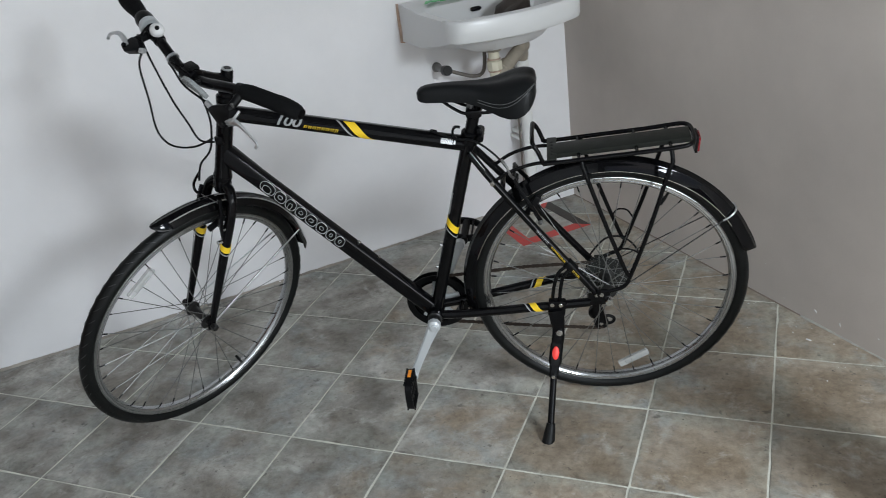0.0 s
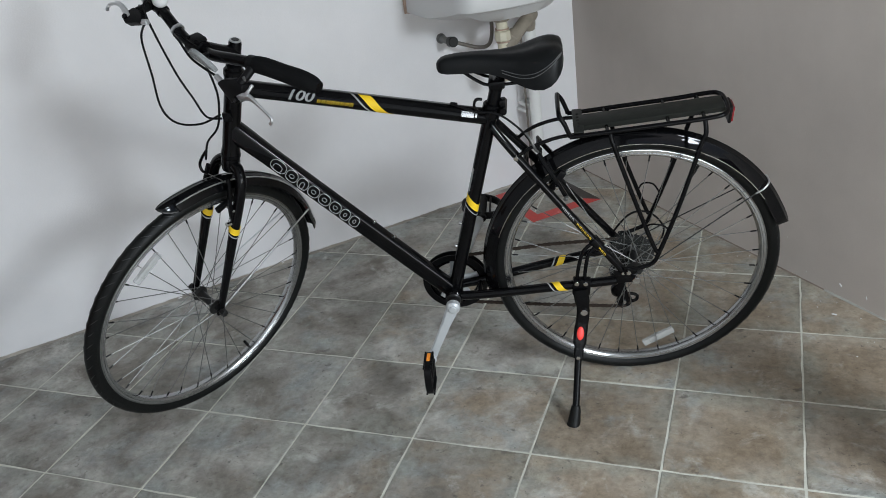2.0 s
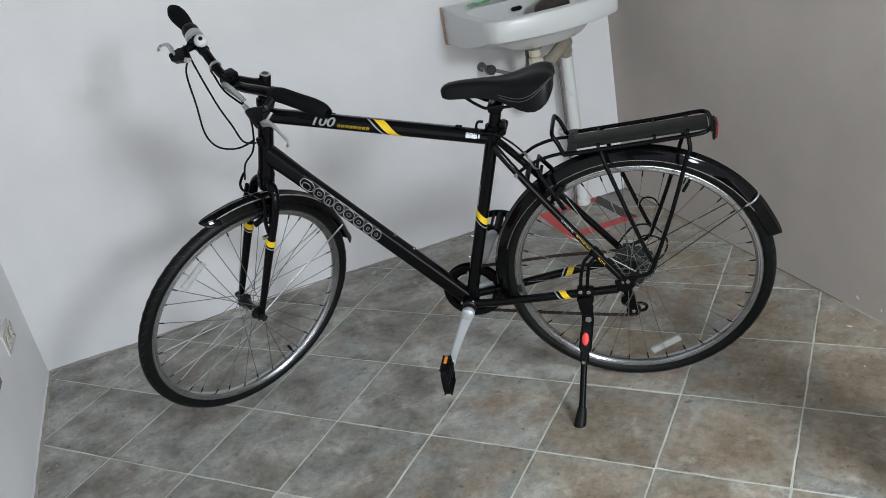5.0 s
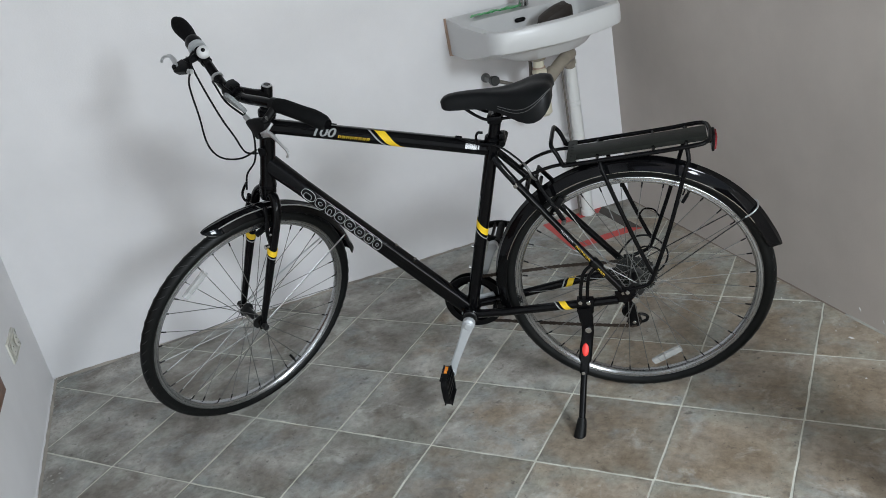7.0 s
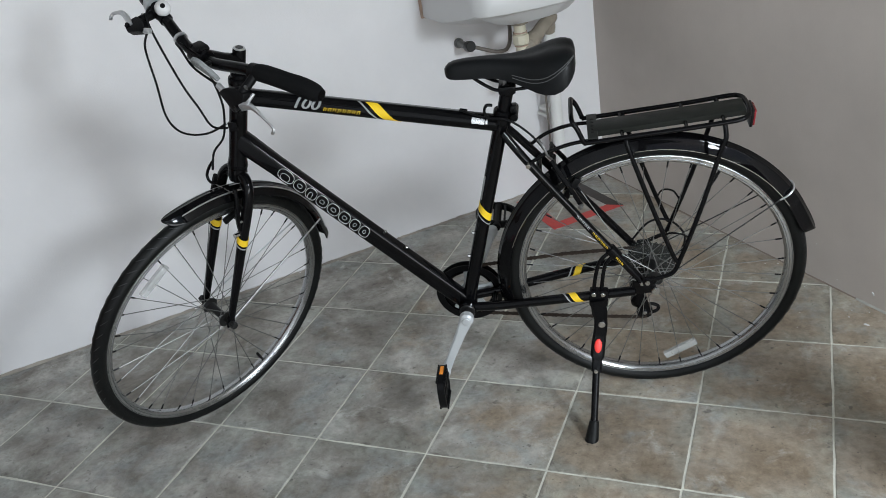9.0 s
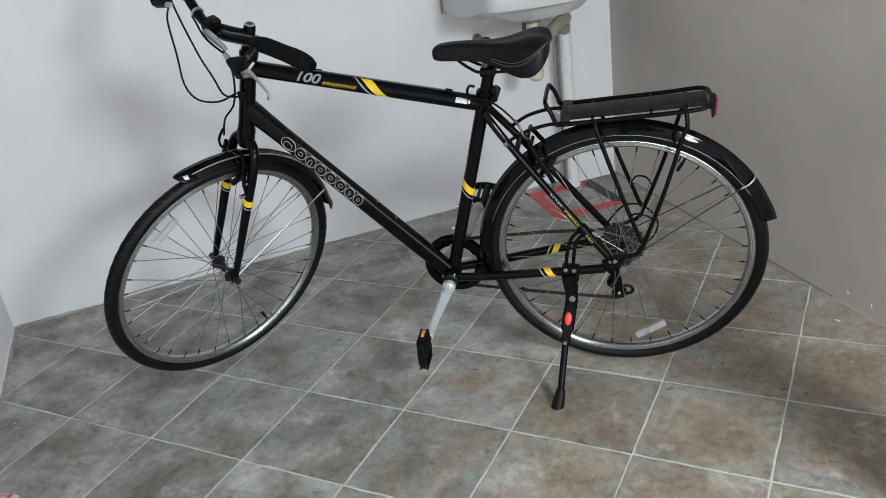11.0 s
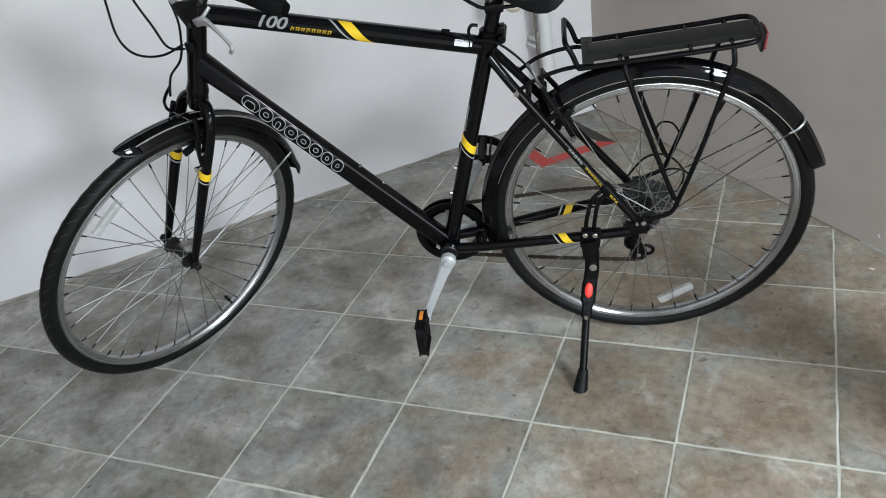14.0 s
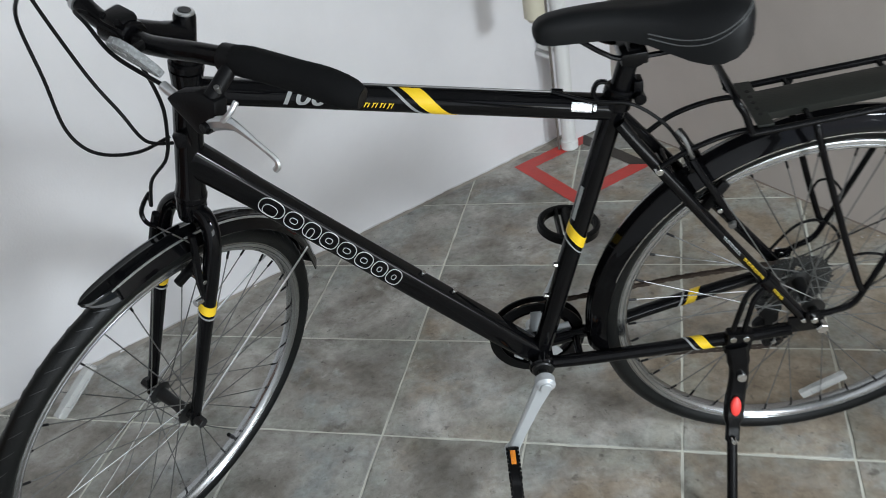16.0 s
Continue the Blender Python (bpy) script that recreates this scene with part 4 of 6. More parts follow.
# ---- wheels ----
def wheel(name, label, at, tyre_turn, rear):
    bm = lathe([(0.3165, -0.0115), (0.3150, -0.0120), (0.3143, -0.0110), (0.3136, -0.0120), (0.3086, -0.0123), (0.3078, -0.0114), (0.3070, -0.0124), (0.3045, -0.0125), (0.3005, -0.0085), (0.2985, 0), (0.3005, 0.0085), (0.3045, 0.0125), (0.3070, 0.0124), (0.3078, 0.0114), (0.3086, 0.0123), (0.3136, 0.0120), (0.3143, 0.0110), (0.3150, 0.0120), (0.3165, 0.0115), (0.3150, 0.0090), (0.3100, 0), (0.3150, -0.0090)], 96)
    rim = part(name, bm, M_RIM, bike, label, at)
    prof = []
    for i in range(20):
        t = 2 * math.pi * i / 20
        k = 1.0 + (0.035 * math.cos(4 * t) if math.cos(t) > -0.4 else 0)
        prof.append((0.3302 + 0.0174 * k * math.cos(t), 0.0176 * k * math.sin(t)))
    part("tyre", lathe(prof, 120), M_RUBBER, rim, "black rubber tyre")
    # shallow slanting grooves round the tread
    bm = bmesh.new()
    for i in range(64):
        a = 2 * math.pi * i / 64
        for k in (1, -1):
            pts = []
            for j in range(4):
                w = k * radians(14 + 15 * j)
                aa = a + 0.055 * j / 3 + (0.05 if k < 0 else 0)
                rr = 0.3302 + 0.0174 * math.cos(w)
                pts.append((rr * math.cos(aa), 0.0176 * math.sin(w), rr * math.sin(aa)))
            sweep(bm, pts, circle(0.0006, 4), [0.5, 1, 1, 0.4])
    tagged(part("tread_ribs", bm, M_TREAD, rim), kind="stuff")
    hub = [(0.0001, -0.045), (0.008, -0.045), (0.008, -0.037), (0.021, -0.036), (0.021, -0.032), (0.012, -0.029), (0.010, 0), (0.012, 0.029), (0.021, 0.032), (0.021, 0.036), (0.008, 0.037), (0.008, 0.045), (0.0001, 0.045)]
    part("hub", lathe(hub, 28), M_DARKSTEEL, rim)
    bm = tube([(0, -0.07, 0), (0, 0.07, 0)], 0.0048, 10)
    part("axle", bm, M_DARKSTEEL, rim)
    # spokes: crossed pairs from both flanges
    count = 36
    proto = None
    for i in range(count):
        k = 1 if i % 2 else -1
        ar = 2 * math.pi * (i + 0.5) / count + radians(tyre_turn)
        lead = radians(68) * (1 if (i // 2) % 2 else -1)
        ah = ar + lead
        p = Vector((0.0195 * math.cos(ah), 0.034 * k, 0.0195 * math.sin(ah)))
        q = Vector((0.2975 * math.cos(ar), 0.003 * k, 0.2975 * math.sin(ar)))
        if proto is None:
            n = (q - p).length
            bm = tube([(0, 0, 0), (0, 0, n - 0.014), (0, 0, n - 0.0139), (0, 0, n)], 0.00105, 6, [1, 1, 1.9, 1.9])
            ob = part("spoke", bm, M_STEEL, rim, at=span(p, q))
            proto = ob.data
            proto.materials.append(M_PLASTIC)
            for f in proto.polygons:
                f.material_index = 1 if f.center.z > n - 0.0141 else 0
        else:
            share("spoke", proto, rim, span(p, q))
    return rim


def valve_and_reflector(rim, valve_at, refl_at, lean):
    a = radians(valve_at)
    d = Vector((math.cos(a), 0, math.sin(a)))
    part("valve", tube([d * 0.297, d * 0.285, d * 0.2849, d * 0.262], 0.0042, 10, [0.8, 0.8, 1.1, 1.0]), M_PLASTIC, rim, "black capped valve")
    # a straight clear bar with thicker ends, tied between the spokes
    a = radians(refl_at)
    mid = Vector((0.258 * math.cos(a), 0, 0.258 * math.sin(a)))
    a += radians(90 + lean)
    turn = Matrix(((math.cos(a), 0, -math.sin(a)), (0, 1, 0), (math.sin(a), 0, math.cos(a)))).to_4x4()
    bm = box((0.050, 0.007, 0.015), (0, 0, 0), 0.0015)
    for x in (-0.034, 0.034):
        box((0.020, 0.011, 0.018), (x, 0, 0), 0.0025, bm)
    for z in (-0.0082, 0.0082):
        box((0.052, 0.010, 0.0022), (0, 0, z), 0.0006, bm)
    bm.transform(Matrix.Translation(mid) @ turn)
    part("wheel_reflector", bm, M_CLEAR, rim, "clear plastic spoke reflector")


REAR_AT = Matrix.Translation(V(0, 0, 0))
FRONT_AT = STEERED @ Matrix.Translation((0.057, 0, -0.416))
rear_wheel = wheel("rear_wheel", "silver rear wheel with black tyre", REAR_AT, 3.0, True)
valve_and_reflector(rear_wheel, 120.3, -104, -16)
front_wheel = wheel("front_wheel", "silver front wheel with black tyre", FRONT_AT, 1.0, False)
valve_and_reflector(front_wheel, -120.3, 47, 0)


def drivetrain():
    y = -0.046
    # chainring with five openings between arms
    cr = bmesh.new()
    disc(0.070, 0.0735, y - 0.0015, y + 0.0015, 84, cr)
    disc(0.058, 0.0705, y - 0.003, y + 0.003, 64, cr)
    for i in range(38):
        a = 2 * math.pi * i / 38
        p = Vector((math.cos(a), 0, math.sin(a)))
        sweep(cr, [p * 0.072 + Vector((0, y, 0)), p * 0.0775 + Vector((0, y, 0))], rect(0.0055, 0.0022), [1, 0.5], up=(0, 1, 0))
    spider = disc(0.008, 0.028, y + 0.001, y + 0.007, 32)
    for i in range(5):
        a = 2 * math.pi * i / 5 + 0.35
        p = Vector((math.cos(a), 0, math.sin(a)))
        sweep(spider, [p * 0.012 + Vector((0, y + 0.004, 0)), p * 0.040 + Vector((0, y + 0.004, 0)), p * 0.063 + Vector((0, y + 0.004, 0))], rect(0.024, 0.005), [1.3, 0.85, 0.8], up=(0, 1, 0))
    ring = part("chainring", cr, M_SATIN, bike, "black steel chainring", Matrix.Translation(BB))
    part("spider", spider, M_CRANK, ring, "dull silver five-armed spider")
    part("chain_guard", disc(0.068, 0.0850, y + 0.0060, y + 0.0085, 72), M_PLASTIC, ring, "black plastic chain guard ring")
    part("chain_guard", disc(0.073, 0.0850, y - 0.012, y - 0.0095, 72), M_PLASTIC, ring, "black plastic chain guard ring")
    part("spindle", drum((0, -0.07, 0), (0, 0.062, 0), 0.0085, 14), M_DARKSTEEL, ring)
    # crank arms
    arm_l = (BB + Vector((0, 0.066, 0)), V(0.526, 0.088, -0.206))
    d = (arm_l[1] - arm_l[0])
    arm_r = (BB + Vector((0, -0.066, 0)), BB + Vector((-d.x, -0.088, -d.z)))
    for p, q, k in ((*arm_l, 1), (*arm_r, -1)):
        pts = [p, p.lerp(q, 0.12), p.lerp(q, 0.3), p.lerp(q, 0.75), p.lerp(q, 0.95), q]
        arm = part("crank_arm", sweep(bmesh.new(), pts, rect(0.027, 0.014, 0.3), [1.15, 1.12, 0.92, 0.78, 0.84, 0.7], up=(0, 1, 0)), M_CRANK, bike, "silver painted crank arm")
        part("boss", drum(p + Vector((0, -0.012 * k, 0)), p + Vector((0, 0.012 * k, 0)), 0.0175, 20, bevel=0.3), M_CRANK, arm)
        part("bolt_cap", drum(p + Vector((0, 0.011 * k, 0)), p + Vector((0, 0.0155 * k, 0)), 0.010, 16), M_CRANK if k > 0 else M_PLASTIC, arm)
        part("pedal_eye", drum(q + Vector((0, -0.009 * k, 0)), q + Vector((0, 0.009 * k, 0)), 0.0135, 16), M_CRANK, arm)
        pedal(q, k)
    return ring


def pedal(q, k):
    """A resin cage pedal: rounded rim, toothed edge, axle barrel and amber reflectors."""
    tilt = Matrix.Translation(q + Vector((0 if k > 0 else -0.010, 0.016 if k > 0 else -0.026, 0))) @ pose(0, 0, 0, 0, 88 if k > 0 else -10, 0)
    loop = [(-0.040, 0.010), (-0.043, 0.030), (-0.042, 0.060), (-0.034, 0.076), (-0.012, 0.081), (0.012, 0.081), (0.034, 0.076), (0.042, 0.060), (0.043, 0.030), (0.040, 0.010), (0.024, 0.002), (-0.024, 0.002)]
    if k < 0:
        loop = [(0.046 * math.cos(i * math.pi / 6), 0.043 + 0.040 * math.sin(i * math.pi / 6)) for i in range(12)]
    bm = bmesh.new()
    sweep(bm, curve([(x, y * k, 0) for x, y in loop], 3, True), rect(0.006 if k > 0 else 0.010, 0.018 if k > 0 else 0.018, 0.3), up=(0, 0, 1), closed=True)
    for x in (-0.017, 0.017):
        sweep(bm, [(x, 0.004 * k, 0), (x, 0.078 * k, 0)], rect(0.005, 0.016), up=(0, 0, 1))
    if k < 0:
        tilt = tilt @ Matrix.Scale(1.10, 4)
    body = part("pedal", bm, M_PLASTIC, bike, "black resin cage pedal", tilt)
    part("pedal_axle", drum((0, -0.012 * k, 0), (0, 0.079 * k, 0), 0.0095, 12), M_PLASTIC, body)
    for x in (-0.0455, 0.0455) if k > 0 else ():
        part("pedal_reflector", box((0.004, 0.028, 0.009), (x, 0.032 * k, 0), 0.0012), M_AMBER, body, "amber pedal reflector")
    if k < 0:
        return
    bm = bmesh.new()
    for x in (-0.043, 0.043):
        for i in range(8):
            for z in (0.0095, -0.0095):
                box((0.006, 0.004, 0.004), (x, (0.012 + 0.0085 * i) * k, z), 0.001, bm)
    tagged(part("grip_teeth", bm, M_PLASTIC, body), kind="stuff")


drivetrain()


def rear_gears():
    bm = bmesh.new()
    for i in range(7):
        r = 0.056 - 0.0058 * i
        y = -0.031 - 0.0042 * i
        disc(max(0.016, r - 0.011), r, y, y - 0.0019, 40, bm)
        teeth = 28 - 3 * i
        for j in range(teeth):
            a = 2 * math.pi * j / teeth
            p = Vector((math.cos(a), 0, math.sin(a)))
            sweep(bm, [p * (r - 0.001) + Vector((0, y - 0.001, 0)), p * (r + 0.004) + Vector((0, y - 0.001, 0))], rect(0.005, 0.0016), [1, 0.5], up=(0, 1, 0))
    part("sprockets", bm, M_COG, rear_wheel, "stack of dark steel sprockets")
    part("spoke_disc", disc(0.022, 0.074, -0.0275, -0.0262, 56), M_DISC, rear_wheel, "clear plastic spoke guard disc")
    # rear derailleur: hanger, cage with two jockey wheels, cable loop
    root = part("rear_derailleur", tube(curve([V(0.01, -0.075, -0.02), V(0.015, -0.082, -0.05), V(0.03, -0.076, -0.075)]), 0.012, 12, None), M_SATIN, bike)
    part("linkage", box((0.062, 0.024, 0.034), V(0.014, -0.082, -0.060), 0.004, turn=pose(0, 0, 0, 0, 50, 0)), M_SATIN, root)
    for k in (0.0045, -0.0045):
        part("cage_plate", sweep(bmesh.new(), [V(0.030, -0.060 + k, -0.085), V(0.026, -0.060 + k, -0.12), V(0.018, -0.060 + k, -0.176)], rect(0.032, 0.002), [0.9, 0.75, 0.95], up=(0, 1, 0)), M_SATIN, root)
    for p in (V(0.030, 0, -0.088), V(0.018, 0, -0.172)):
        bm = disc(0.004, 0.0205, -0.0635, -0.0565, 22)
        part("jockey_wheel", bm, M_PLASTIC, root, at=Matrix.Translation(Vector((p.x, 0, p.z))))
    part("knuckle", drum(V(0.030, -0.066, -0.150), V(0.030, -0.090, -0.150), 0.021, 16, bevel=0.3), M_SATIN, root)
    part("cage_tail", tube(curve([V(0.016, -0.070, -0.160), V(-0.004, -0.074, -0.162), V(-0.017, -0.074, -0.171), V(-0.012, -0.072, -0.183), V(0.010, -0.070, -0.186)]), 0.0045, 8), M_SATIN, root)
    part("barrel", drum(V(0.034, -0.050, -0.088), V(0.034, -0.088, -0.088), 0.019, 16), M_SATIN, root)
    part("lower_bolt", drum(V(0.018, -0.050, -0.172), V(0.018, -0.070, -0.172), 0.0055, 8), M_CHROME, root)
    part("cable_loop", tube(curve([V(-0.012, -0.085, -0.055), V(-0.07, -0.09, -0.02), V(-0.085, -0.085, 0.035), V(-0.05, -0.08, 0.085), V(0.0, -0.072, 0.09), V(0.05, -0.07, 0.03)]), 0.0026, 8), M_PLASTIC, root, "black cable loop")
    # chain: upper run, lower run and the turn through the cage
    path = []
    y0, y1 = -0.046, -0.043
    r0, r1 = 0.0755, 0.040
    for i in range(11):
        a = radians(95 - 190 * i / 10)
        path.append(BB + Vector((r0 * math.cos(a), y0, r0 * math.sin(a))))
    path += [V(0.40, -0.048, -0.137), V(0.2, -0.054, -0.168), V(0.02, -0.060, -0.192), V(0.002, -0.060, -0.180), V(0.004, -0.060, -0.160), V(0.040, -0.060, -0.105), V(0.046, -0.060, -0.085), V(0.03, -0.058, -0.062)]
    for i in range(7):
        a = radians(-70 - 205 * i / 6)
        path.append(V(r1 * math.cos(a), y1, r1 * math.sin(a)))
    path.append(V(0.2, -0.046, 0.035))
    path = [Vector(p) for p in path]
    # even steps of half an inch
    loop = path + [path[0]]
    step, left, pts = 0.0127, 0.0, []
    for a, b in zip(loop, loop[1:]):
        n = (b - a).length
        while left < n:
            pts.append(a.lerp(b, left / n))
            left += step
        left -= n
    bm = bmesh.new()
    for i, (a, b) in enumerate(zip(pts, pts[1:] + pts[:1])):
        w = 0.0062 if i % 2 else 0.0042
        d = (b - a) * 0.18
        for k in (1, -1):
            o = Vector((0, k * w / 2, 0))
            sweep(bm, [a - d + o, a + o, (a + b) / 2 + o, b + o, b + d + o], rect(0.0075, 0.0011), [0.5, 1, 0.72, 1, 0.5], up=(0, 1, 0))
    tagged(part("chain", bm, M_CHAIN, bike, "oily brown bicycle chain"), kind="stuff")


rear_gears()


# ---- mudguards ----
def guard(r, half, depth, a0, a1, seg, taper0=0.0, taper1=0.0, flare=0.0):
    """A shallow arched strip, 1.8 mm thick, whose ends may narrow to a rounded tip over some degrees and flare off the wheel."""
    bm = bmesh.new()
    rows = []
    for i in range(seg + 1):
        a = a0 + (a1 - a0) * i / seg
        w = 1.0
        for t, d in ((taper0, a - a0), (taper1, a1 - a)):
            if t and d < t:
                w = min(w, 0.12 + 0.88 * math.sqrt(max(0.0, 1 - (1 - d / t) ** 2)))
        out = flare * max(0.0, 1 - (a1 - a) / 10) if flare else 0.0
        if taper0:
            out += 0.007 * max(0.0, 1 - (a - a0) / 14) ** 2
        top = []
        for k in range(49):
            x = -1 + k / 24
            rib = 0.0018 * w * sum(math.exp(-((x - c) / 0.10) ** 2) for c in (-0.5, 0, 0.5))
            top.append((r + out + rib + depth * (1 - abs(x) ** 2.2 * w), half * x * w))
        ring = top + [(p - 0.0018, q * 0.96) for p, q in reversed(top)]
        t = radians(a)
        rows.append([bm.verts.new((p * math.cos(t), q, p * math.sin(t))) for p, q in ring])
    m = len(rows[0])
    for r0, r1 in zip(rows, rows[1:]):
        for k in range(m):
            bm.faces.new((r0[k], r0[(k + 1) % m], r1[(k + 1) % m], r1[k]))
    bm.faces.new(rows[0][::-1])
    bm.faces.new(rows[-1])
    return bm


def mudguards():
    up = Vector((0, 1, 0))
    g = part("rear_mudguard", guard(0.3385, 0.0285, 0.029, -8, 166.5, 90, 0, 5, 0.004), M_GUARD, bike, "glossy black rear mudguard", REAR_AT)
    part("edge_line", lathe([(0.3396, 0.0289), (0.3410, 0.0288), (0.3410, 0.0278), (0.3396, 0.0278)], 72, 20, 150), M_CHROME, g, "thin bright line along the edge")
    a = radians(145.8)
    d = Vector((math.cos(a), 0, math.sin(a)))
    clip = [d * 0.332 + up * 0.0275, d * 0.352 + up * 0.0285, d * 0.367 + up * 0.018, d * 0.3705, d * 0.367 - up * 0.018, d * 0.352 - up * 0.0285, d * 0.332 - up * 0.0275]
    part("stay_clip", tube(curve(clip, 4), 0.0022, 8), M_ALLOY, g, "bright wire clip")
    for k in (1, -1):
        part("stay", tube([d * 0.334 + up * 0.0275 * k, Vector((0.0, 0.07 * k, 0.012))], 0.0015, 8), M_DARKSTEEL, g)
    f = part("front_mudguard", guard(0.3495, 0.0280, 0.021, 66.5, 166, 64, 9, 4, 0.006), M_GUARD, bike, "glossy black front mudguard", FRONT_AT)
    for k in (1, -1):
        part("edge_line", lathe([(0.3645, 0.0172 * k), (0.3672, 0.0166 * k), (0.3676, 0.0154 * k), (0.3645, 0.0152 * k)], 40, 73, 160), M_ALLOY, f, "thin bright line along the edge")
    a = radians(149.5)
    d = Vector((math.cos(a), 0, math.sin(a)))
    for k in (1, -1):
        part("stay", sweep(bmesh.new(), [d * 0.356 + up * 0.0275 * k, Vector((-0.006, 0.054 * k, 0.006))], rect(0.0055, 0.0018), up=(0, 1, 0)), M_ALLOY, f, "flat bright stay")


mudguards()


# ---- fork, stem and bar ----
def fork():
    crown = part("fork", tube([(0, 0, 0.0), (0, 0, -0.012), (0, 0, -0.034)], 0.021, 20, [1.05, 1.1, 0.9]), M_BLACK, bike, "black steel fork with yellow bands", STEERED)
    for k in (1, -1):
        pts = curve([(0.0, 0.006 * k, -0.016), (0.002, 0.030 * k, -0.020), (0.006, 0.047 * k, -0.044), (0.0125, 0.052 * k, -0.09), (0.026, 0.052 * k, -0.19), (0.0405, 0.052 * k, -0.30), (0.055, 0.052 * k, -0.405)], 6)
        n = len(pts)
        part("fork_blade", tube(pts, 0.0135, 16, [1.0 if i < n * 0.55 else 1 - 0.38 * (i / n - 0.55) / 0.45 for i in range(n)]), M_BLACK, crown)
        part("fork_end", box((0.022, 0.006, 0.034), (0.056, 0.052 * k, -0.412), 0.002), M_SATIN, crown)
        part("axle_nut", drum((0.057, 0.05 * k, -0.416), (0.057, 0.072 * k, -0.416), 0.0095, 6), M_DARKSTEEL, crown)
        A, B = Vector((0.0218, 0.052 * k, -0.160)), Vector((0.0320, 0.052 * k, -0.235))
        for lo, hi, mat, nm, lb in ((0.001, 0.018, M_YELLOW, "yellow_band", "yellow band"), (0.0235, 0.0265, M_SILVER, "silver_band", "thin silver band")):
            bm = bmesh.new()
            decal(A, B, 0.0137, -180, 180, lambda f: lo + 0.006 * math.cos(radians(f)), lambda f: hi + 0.006 * math.cos(radians(f)), 28, bm)
            part(nm, bm, mat, crown, lb)
    # rim brake: two arms, pads, link and boot
    brake = part("front_brake", drum((0.026, -0.028, -0.068), (0.026, 0.028, -0.068), 0.006, 10), M_SATIN, bike, "black rim brake on the fork", STEERED)
    for k in (1, -1):
        part("brake_arm", sweep(bmesh.new(), curve([(0.026, 0.050 * k, -0.150), (0.036, 0.050 * k, -0.11), (0.036, 0.043 * k, -0.06), (0.036, 0.036 * k, -0.030)]), rect(0.012, 0.010, 0.3)), M_SATIN, brake)
        part("pivot_bolt", drum((0.022, 0.050 * k, -0.152), (0.046, 0.050 * k, -0.152), 0.0065, 8), M_CHROME, brake)
        part("brake_pad", box((0.016, 0.010, 0.055), (0.030, 0.022 * k, -0.112), 0.003, turn=pose(0, 0, 0, 0, -65, 0)), M_PLASTIC, brake)
        part("pad_bolt", drum((0.032, 0.024 * k, -0.112), (0.032, 0.058 * k, -0.112), 0.0042, 8), M_CHROME, brake)
    part("noodle", tube(curve([(0.040, -0.030, -0.050), (0.042, -0.050, -0.052), (0.042, -0.060, -0.040), (0.040, -0.056, -0.020), (0.036, -0.048, 0.0)]), 0.0036, 8), M_SATIN, brake)
    part("link_wire", tube([(0.040, -0.04, -0.052), (0.040, 0.038, -0.040)], 0.0014, 6), M_STEEL, brake)


fork()

BAR = [(0.054, -0.338, 0.355), (0.062, -0.265, 0.346), (0.079, -0.190, 0.338), (0.090, -0.120, 0.322), (0.095, -0.060, 0.303), (0.096, -0.030, 0.298), (0.096, 0.030, 0.298),
       (0.095, 0.060, 0.303), (0.090, 0.120, 0.319), (0.079, 0.190, 0.332), (0.062, 0.265, 0.336), (0.0515, 0.3155, 0.335)]


def on_bar(y):
    """A place on the bar and its direction, at y to the left."""
    for p, q in zip(BAR, BAR[1:]):
        if p[1] <= y <= q[1]:
            p, q = Vector(p), Vector(q)
            return p.lerp(q, (y - p.y) / (q.y - p.y)), (q - p).normalized()


def ring_on_bar(y0, y1, r, seg=18, scales=None, n=4):
    pts = [on_bar(y0 + (y1 - y0) * i / n)[0] for i in range(n + 1)]
    return tube(pts, r, seg, scales, up=(1, 0, 0))


